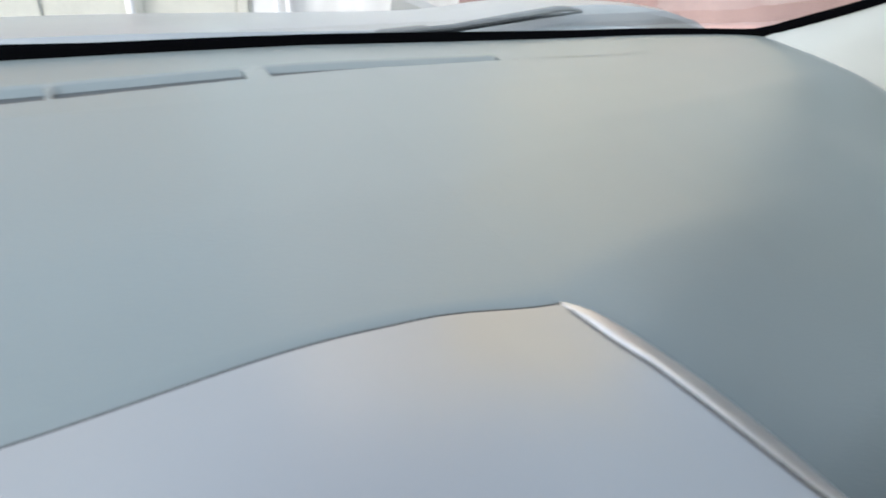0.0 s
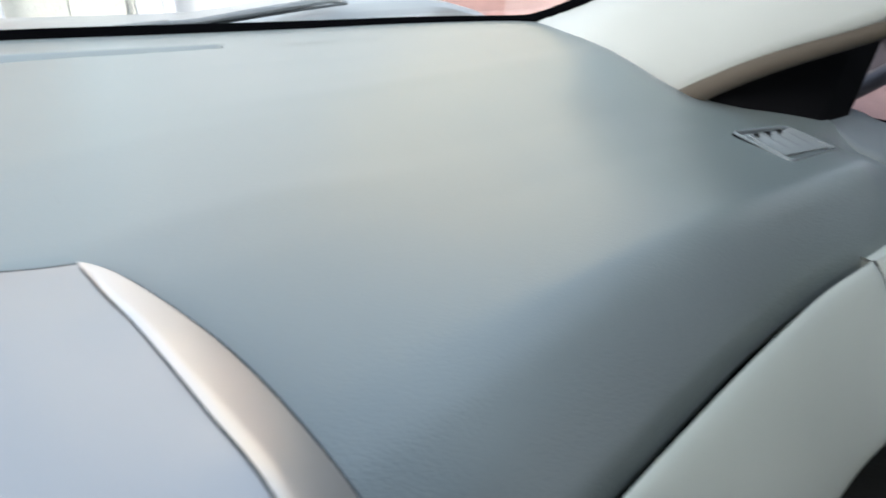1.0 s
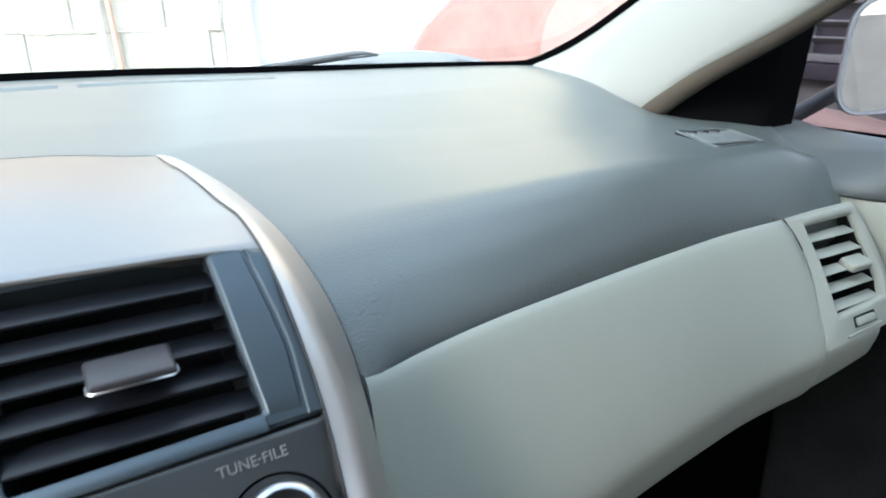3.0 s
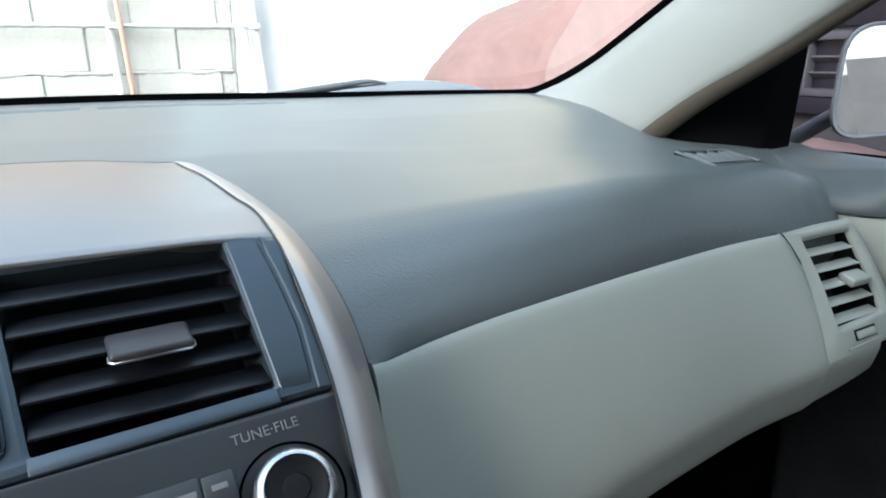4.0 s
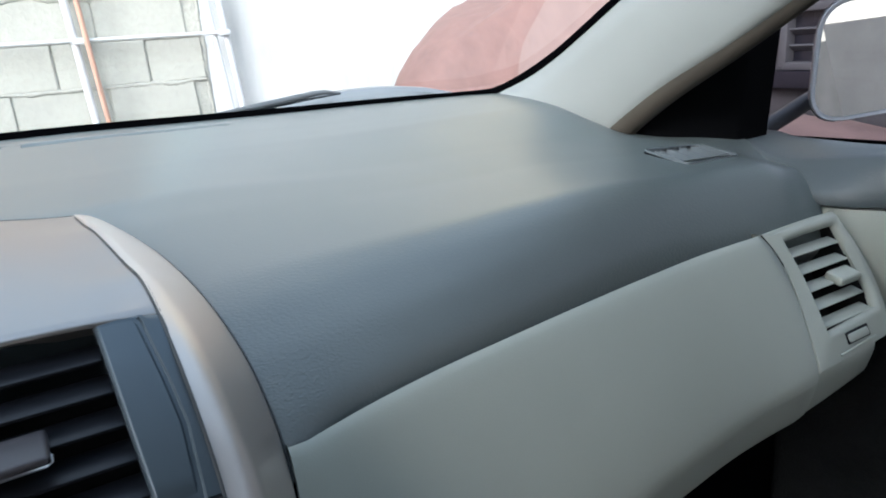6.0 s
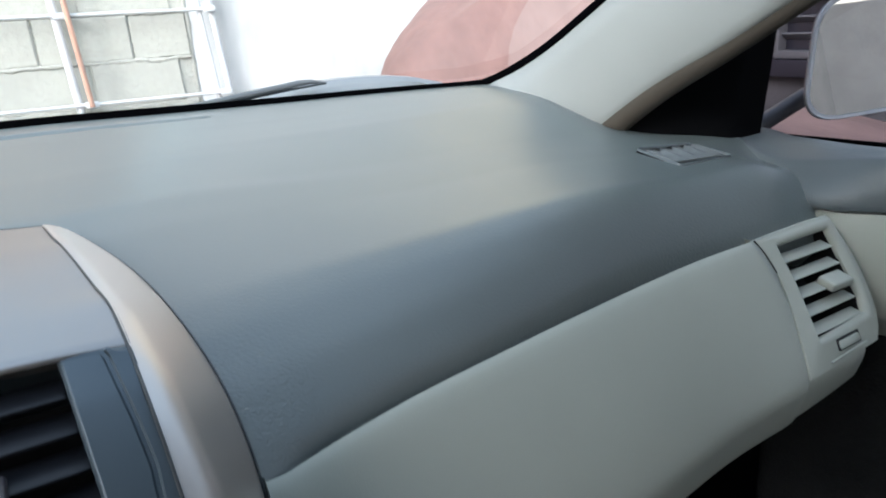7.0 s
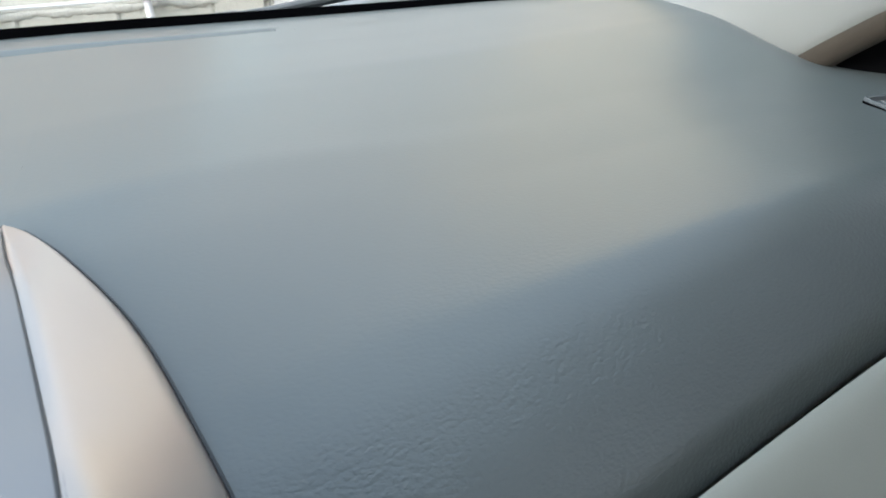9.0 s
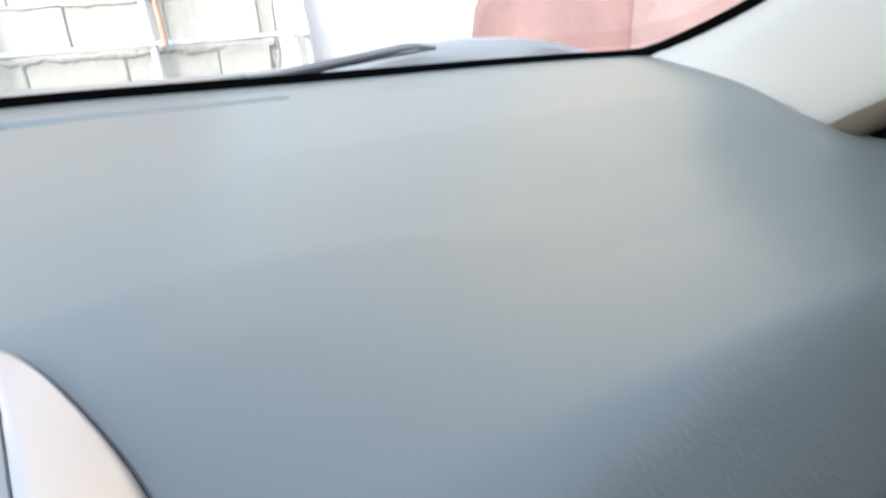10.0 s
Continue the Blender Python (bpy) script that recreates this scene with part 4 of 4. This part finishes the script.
part("cowl", sheet(across_mesh(((0.895, 1.000), (0.90, 1.014), (0.93, 1.013), (0.955, 1.013), (0.966, 1.018), (0.970, 1.005)), 0.74, 0.4)), COWL, bonnet, "weathered grey plastic cowl")
part("hood", sheet(across_mesh(((0.974, 1.005), (0.975, 1.031), (0.980, 1.0365), (1.00, 1.0370), (1.10, 1.022), (1.30, 0.964), (1.60, 0.906), (1.82, 0.84), (1.95, 0.75), (1.98, 0.65)), 0.74)), BODY, bonnet, "silver-grey painted bonnet")
part("seam", tube([(0.372, 0.905, 1.0125), (0.373, 0.93, 1.0105), (0.374, 0.965, 1.009)], 0.0011, 6), RUBBER, bonnet, "dark cowl seam")
part("front", box((1.44, 0.06, 0.60), pose(0, 1.90, 0.48), 0.03), BODY, bonnet, "silver-grey front end")
part("fender", box((0.06, 1.1, 0.55), pose(0.715, 1.42, 0.60), 0.03), BODY, bonnet, "silver-grey front wing")
part("fender", box((0.06, 1.1, 0.55), pose(-0.715, 1.42, 0.60), 0.03), BODY, bonnet, "silver-grey front wing")


# ================= the closed cabin =================
def wall(name, size, at, material, label, category):
    ob = part(name, box(size, pose(*at)), material)
    return tagged(ob, label, category, kind="structure")


wall("ceiling", (1.34, 1.72, 0.03), (0, -0.70, 1.445), LINING, "pale cloth car headliner", "ceiling")
wall("floor", (1.6, 2.6, 0.04), (0, -0.35, 0.28), CARPET, "charcoal carpeted car floor", "floor")
wall("wall_front", (1.56, 0.03, 0.66), (0, 0.87, 0.63), CARPET, "dark firewall behind the dashboard", "wall")
wall("wall_rear", (1.5, 0.04, 1.13), (0, -0.60, 0.865), CARPET, "plain dark cloth wall closing the cabin", "wall")
wall("wall_left", (0.04, 2.5, 0.62), (-0.80, -0.35, 0.60), STEREO, "plain left side of the cabin", "wall")
left_glass = part("window_3", sheet([[(-0.80, y, z) for y in (0.75, 0.30, -0.60)] for z in (0.90, 1.44)]), DARK_TINT)
tagged(left_glass, "tinted driver's side window of the car", "window", kind="structure")
facing(left_glass, (0, 0, 1.1))
wall("wall_right", (0.04, 1.7, 0.62), (0.90, -0.72, 0.60), BODY, "plain right side of the cabin", "wall")

# ================= outside =================
gr = bmesh.new()
bmesh.ops.create_grid(gr, x_segments=4, y_segments=4, size=300)
tagged(part("ground", gr, GROUND), "bare grey concrete yard", "ground", kind="structure")

WALL_Y, COURSE, PITCH = 3.30, 0.18, 0.345
block_wall = thing("wall_north", "whitewashed hollow-block wall with rough mortar joints", "wall", (-1, WALL_Y, 0), kind="structure")
part("mortar", box((4.2, 0.14, 1.55), pose(-1.45, WALL_Y + 0.052, 0.775)), MORTAR, block_wall, "rough grey mortar")
plaster = part("wall_plaster", box((5.0, 0.18, 3.0), pose(3.15, WALL_Y + 0.075, 1.5), 0.01), PLASTER)
tagged(plaster, "stained white plastered wall beside the blocks", "wall", kind="structure")
# unseen walls added above the view to shape reflections in pad and hood
for name, x0, x1, low, high, material, label in (("wall_upper_1", 0.45, 1.95, 3.0, 4.7, PALE, "unseen pale wall above the plaster, added to lighten the pad's reflection"),
                                                 ("wall_upper_2", 1.95, 5.7, 1.9, 4.7, CREAM, "unseen cream wall above the plaster, added to warm the pad's reflection"),
                                                 ("wall_upper_3", -3.55, 0.45, 1.558, 2.50, TAN, "unseen tan wall above the blocks, added to warm the console top's reflection")):
    upper = part(name, box((x1 - x0, 0.16, high - low), pose((x0 + x1) / 2, WALL_Y + 0.055, (high + low) / 2), 0.01), material)
    tagged(upper, label, "wall", kind="structure")


def ragged(length, low, high, out, seed, step=0.012):
    """A rough strip of mortar along +x, its two borders and its face uneven."""
    rows = []
    for i in range(int(length / step) + 1):
        x = i * step
        a = noise.noise(Vector((x * 9, seed, 0.0))) + 0.6 * noise.noise(Vector((x * 41, seed, 3.0)))
        b = noise.noise(Vector((x * 11, seed, 7.0))) + 0.6 * noise.noise(Vector((x * 47, seed, 9.0)))
        c = out * (1 + 0.7 * noise.noise(Vector((x * 30, seed, 5.0))))
        z0, z1 = low * (1 + 0.7 * a), high * (1 + 0.7 * b)
        rows.append([(x, 0.012, z0), (x, -0.5 * c, z0 + 0.003), (x, -c, 0.5 * (z0 + z1)), (x, -0.5 * c, z1 - 0.003), (x, 0.012, z1)])
    return sheet(rows)


for row in range(1, 9):
    bead = ragged(3.9, (-0.009, -0.026, -0.014)[row % 3], 0.008, 0.0035, row * 1.7)
    bmesh.ops.translate(bead, vec=(-3.25, WALL_Y - 0.025, 1.015 + COURSE * (row - 5)), verts=bead.verts)
    part("mortar_bead", bead, MORTAR, block_wall, bend=1.4)
border = ragged(2.6, -0.010, 0.012, 0.0016, 31.0, 0.006)
bmesh.ops.transform(border, matrix=pose(0.660, WALL_Y - 0.017, 0.2) @ pose(0, 0, 0, 0, -90, 0), verts=border.verts)
part("plaster_edge", border, MORTAR, plaster, "ragged broken plaster edge", 1.4)

# tall thin pipes standing against the wall
rack = thing("pipe_frame", "white painted pipe frame leaning against the block wall", "pipe frame", (0.4, 3.2, 0))
WP = WALL_Y - 0.06
for x0, x1, r in ((0.133, 0.235, 0.0155), (0.640, 0.805, 0.011), (0.690, 0.850, 0.013), (-0.42, -0.33, 0.013)):
    part("post", tube([(x0, WP, 2.0), ((x0 + x1) / 2, WP, 1.0), (x1, WP, 0.0)], r, 10), PIPE, rack)
for z in (0.858, 1.197, 1.535):
    part("rail", tube([(-0.40, WP - 0.02, z + 0.003), (0.2, WP - 0.02, z + 0.002), (0.765, WP - 0.02, z)], 0.0070, 10), PIPE, rack)
for x, z in ((0.237, 0.860), (0.19, 1.197), (0.762, 0.858), (0.745, 1.197)):
    part("coupling", box((0.05, 0.03, 0.024), pose(x, WP - 0.02, z), 0.006), PIPE, rack)
red = part("red_pipe", tube([(0.174, WP - 0.035, 2.0), (0.214, WP - 0.035, 1.25), (0.236, WP - 0.035, 0.852)], 0.0100, 12), RUST)
tagged(red, "rusty red steel pipe tied to the white frame", "pipe")


def tarp_mesh(cover=False):
    """A sheet draped over a tall load beside the car, low at its rear, falling in folds; a cover is a copy over its
    rear part alone, whose paler colour stands in for brighter light there.
    """
    tall = [(0.80, 0.02, 0), (0.815, 0.5, 0), (0.825, 0.90, 0), (0.862, 0.985, 0), (0.93, 1.055, 0), (1.02, 1.125, 0), (1.15, 1.185, 0), (1.27, 1.245, 0), (1.5, 1.37, 0), (1.85, 1.42, 0), (2.2, 1.2, 0), (2.3, 0.5, 0), (2.32, 0.02, 0)]
    short = [(1.02, 0.02, 0), (1.03, 0.3, 0), (1.05, 0.6, 0), (1.07, 0.74, 0), (1.10, 0.81, 0), (1.17, 0.85, 0), (1.28, 0.862, 0), (1.40, 0.86, 0), (1.5, 0.845, 0), (1.56, 0.81, 0), (1.60, 0.70, 0), (1.62, 0.4, 0), (1.63, 0.02, 0)]
    rows = []
    n, m = 110, 80
    for j in range(m + 1):
        row = []
        for i in range(n + 1):
            a, b = along(tall, i / n), along(short, i / n)
            far = 1.485 + 0.46 * (min(1.6, a.x) - 1.13) + 0.03 * noise.noise(Vector((a.x * 6, a.y * 6, 2.0))) if cover else 2.7
            y = 0.30 + (far - 0.30) * j / m
            w = smooth(1.20, 1.62, y)
            ends = smooth(0.28, 0.42, y) * smooth(2.72, 2.5, y)
            x, z = b.x + (a.x - b.x) * w, (b.y + (a.y - b.y) * w) * (0.15 + 0.85 * ends)
            run = 2.6 * y - 1.5 * z + 0.5 * noise.noise(Vector((x * 1.5, y * 1.2, z * 1.5)))
            pleat = abs((run % 1.0) - 0.5) * 2
            fold = 0.085 * (pleat - 0.5) * (0.4 + 0.6 * w) + 0.030 * noise.noise(Vector((x * 2.5 + z * 2.0, y * 1.6 - z * 1.5, z * 1.2)))
            fold += 0.014 * (1 - abs(noise.noise(Vector((x * 5 - z * 6, 1.6 * z + 2.5 * y, 5.0))))) ** 5
            row.append((x + 0.5 * fold + w * (0.46 * (y - 1.70) if y > 1.70 else 0.0), y + 0.8 * fold, max(0.012, z + fold * 0.8)))
        rows.append(row)
    if cover:
        rows = [[(x - 0.004, y - 0.006, z + 0.007) for x, y, z in row] for row in rows]
    bm = sheet(rows)
    return sheet([[(x, y, max(0.004, z - (0.003 if cover else 0.006))) for x, y, z in row] for row in rows], bm=bm)


tarp = part("tarpaulin", tarp_mesh(), TARP, None, bend=1.5)
tagged(tarp, "faded red tarpaulin draped in folds over a parked load", "tarpaulin")

# added second skin; its pale colour imitates light on the red sheet
lit_copy = part("tarpaulin", tarp_mesh(True), PINK, None, bend=1.5)
tagged(lit_copy, "paler pink copy of the tarpaulin standing in for its brighter-lit part", "tarpaulin")

right_wall = part("wall_east", box((0.14, 1.9, 2.1), pose(1.72, 0.35, 1.05), 0.01), DARKWALL)
tagged(right_wall, "dark grey rendered house wall", "wall", kind="structure")
louvre = thing("window_2", "dark louvre window in a grey frame", "window", (1.64, 0.85, 1.0), kind="structure")
W0, W1, Z0, Z1 = 0.55, 1.198, 0.973, 1.100
for size, at in (((0.05, 0.02, Z1 - Z0), (1.64, W1, (Z0 + Z1) / 2)), ((0.05, 0.02, Z1 - Z0), (1.64, W0, (Z0 + Z1) / 2)),
                 ((0.05, W1 - W0, 0.018), (1.64, (W0 + W1) / 2, Z0)), ((0.05, W1 - W0, 0.018), (1.64, (W0 + W1) / 2, Z1))):
    part("frame_bar", box(size, pose(*at), 0.003), FRAME, louvre)
for n in range(2):
    part("slat", box((0.04, W1 - W0 - 0.02, 0.005), pose(1.64, (W0 + W1) / 2, Z0 + 0.036 + 0.036 * n) @ pose(0, 0, 0, 0, 30, 0), 0.001), FRAME, louvre)
part("dark_glass", box((0.01, W1 - W0 - 0.02, Z1 - Z0), pose(1.648, (W0 + W1) / 2, (Z0 + Z1) / 2)), LOUVRE, louvre, "dark glass behind the slats")
part("upper_glass", box((0.012, W1 - W0 - 0.02, 0.34), pose(1.646, (W0 + W1) / 2, Z1 + 0.19), 0.002), LOUVRE, louvre, "dark upper pane")
part("ledge", box((0.06, W1 - W0 + 0.1, 0.04), pose(1.64, (W0 + W1) / 2, Z0 - 0.030), 0.005), LOUVRE, louvre, "dark window ledge")

tagged(part("wall_south", box((14, 0.2, 2.1), pose(1, -8, 1.05)), YARD), "plain rendered yard wall", "wall", kind="structure")
tagged(part("wall_west", box((0.2, 14, 2.2), pose(-5, -1, 1.1)), YARD), "plain rendered yard wall", "wall", kind="structure")

# the blocks, one by one
random.seed(4)


def block_data(wide=PITCH):
    bm = box((wide - 0.006, 0.05, COURSE - 0.008), None, 0.004, 1)
    for v in bm.verts:
        v.co += Vector((random.uniform(-1, 1), random.uniform(-0.4, 0.4), random.uniform(-1, 1))) * 0.0035
    me = bpy.data.meshes.new("block")
    bm.to_mesh(me)
    bm.free()
    me.materials.append(BLOCK)
    return me


shapes = [block_data() for n in range(5)]
for row in range(1, 9):
    z = 1.015 + COURSE * (row - 5) - COURSE / 2
    shift = 0.085 if row % 2 == 0 else -0.088
    end = 0.640 + random.uniform(-0.02, 0.015)
    for k in range(-8, 3):
        x0, x1 = shift + PITCH * k, min(end, shift + PITCH * (k + 1))
        if x1 - x0 < 0.04:
            continue
        ob = new("block", random.choice(shapes) if x1 - x0 > PITCH - 0.001 else block_data(x1 - x0))
        ob.parent = block_wall
        ob.matrix_basis = pose((x0 + x1) / 2, WALL_Y + random.uniform(-0.004, 0.003), z, random.uniform(-0.6, 0.6), random.uniform(-0.5, 0.5), random.uniform(-0.6, 0.6))
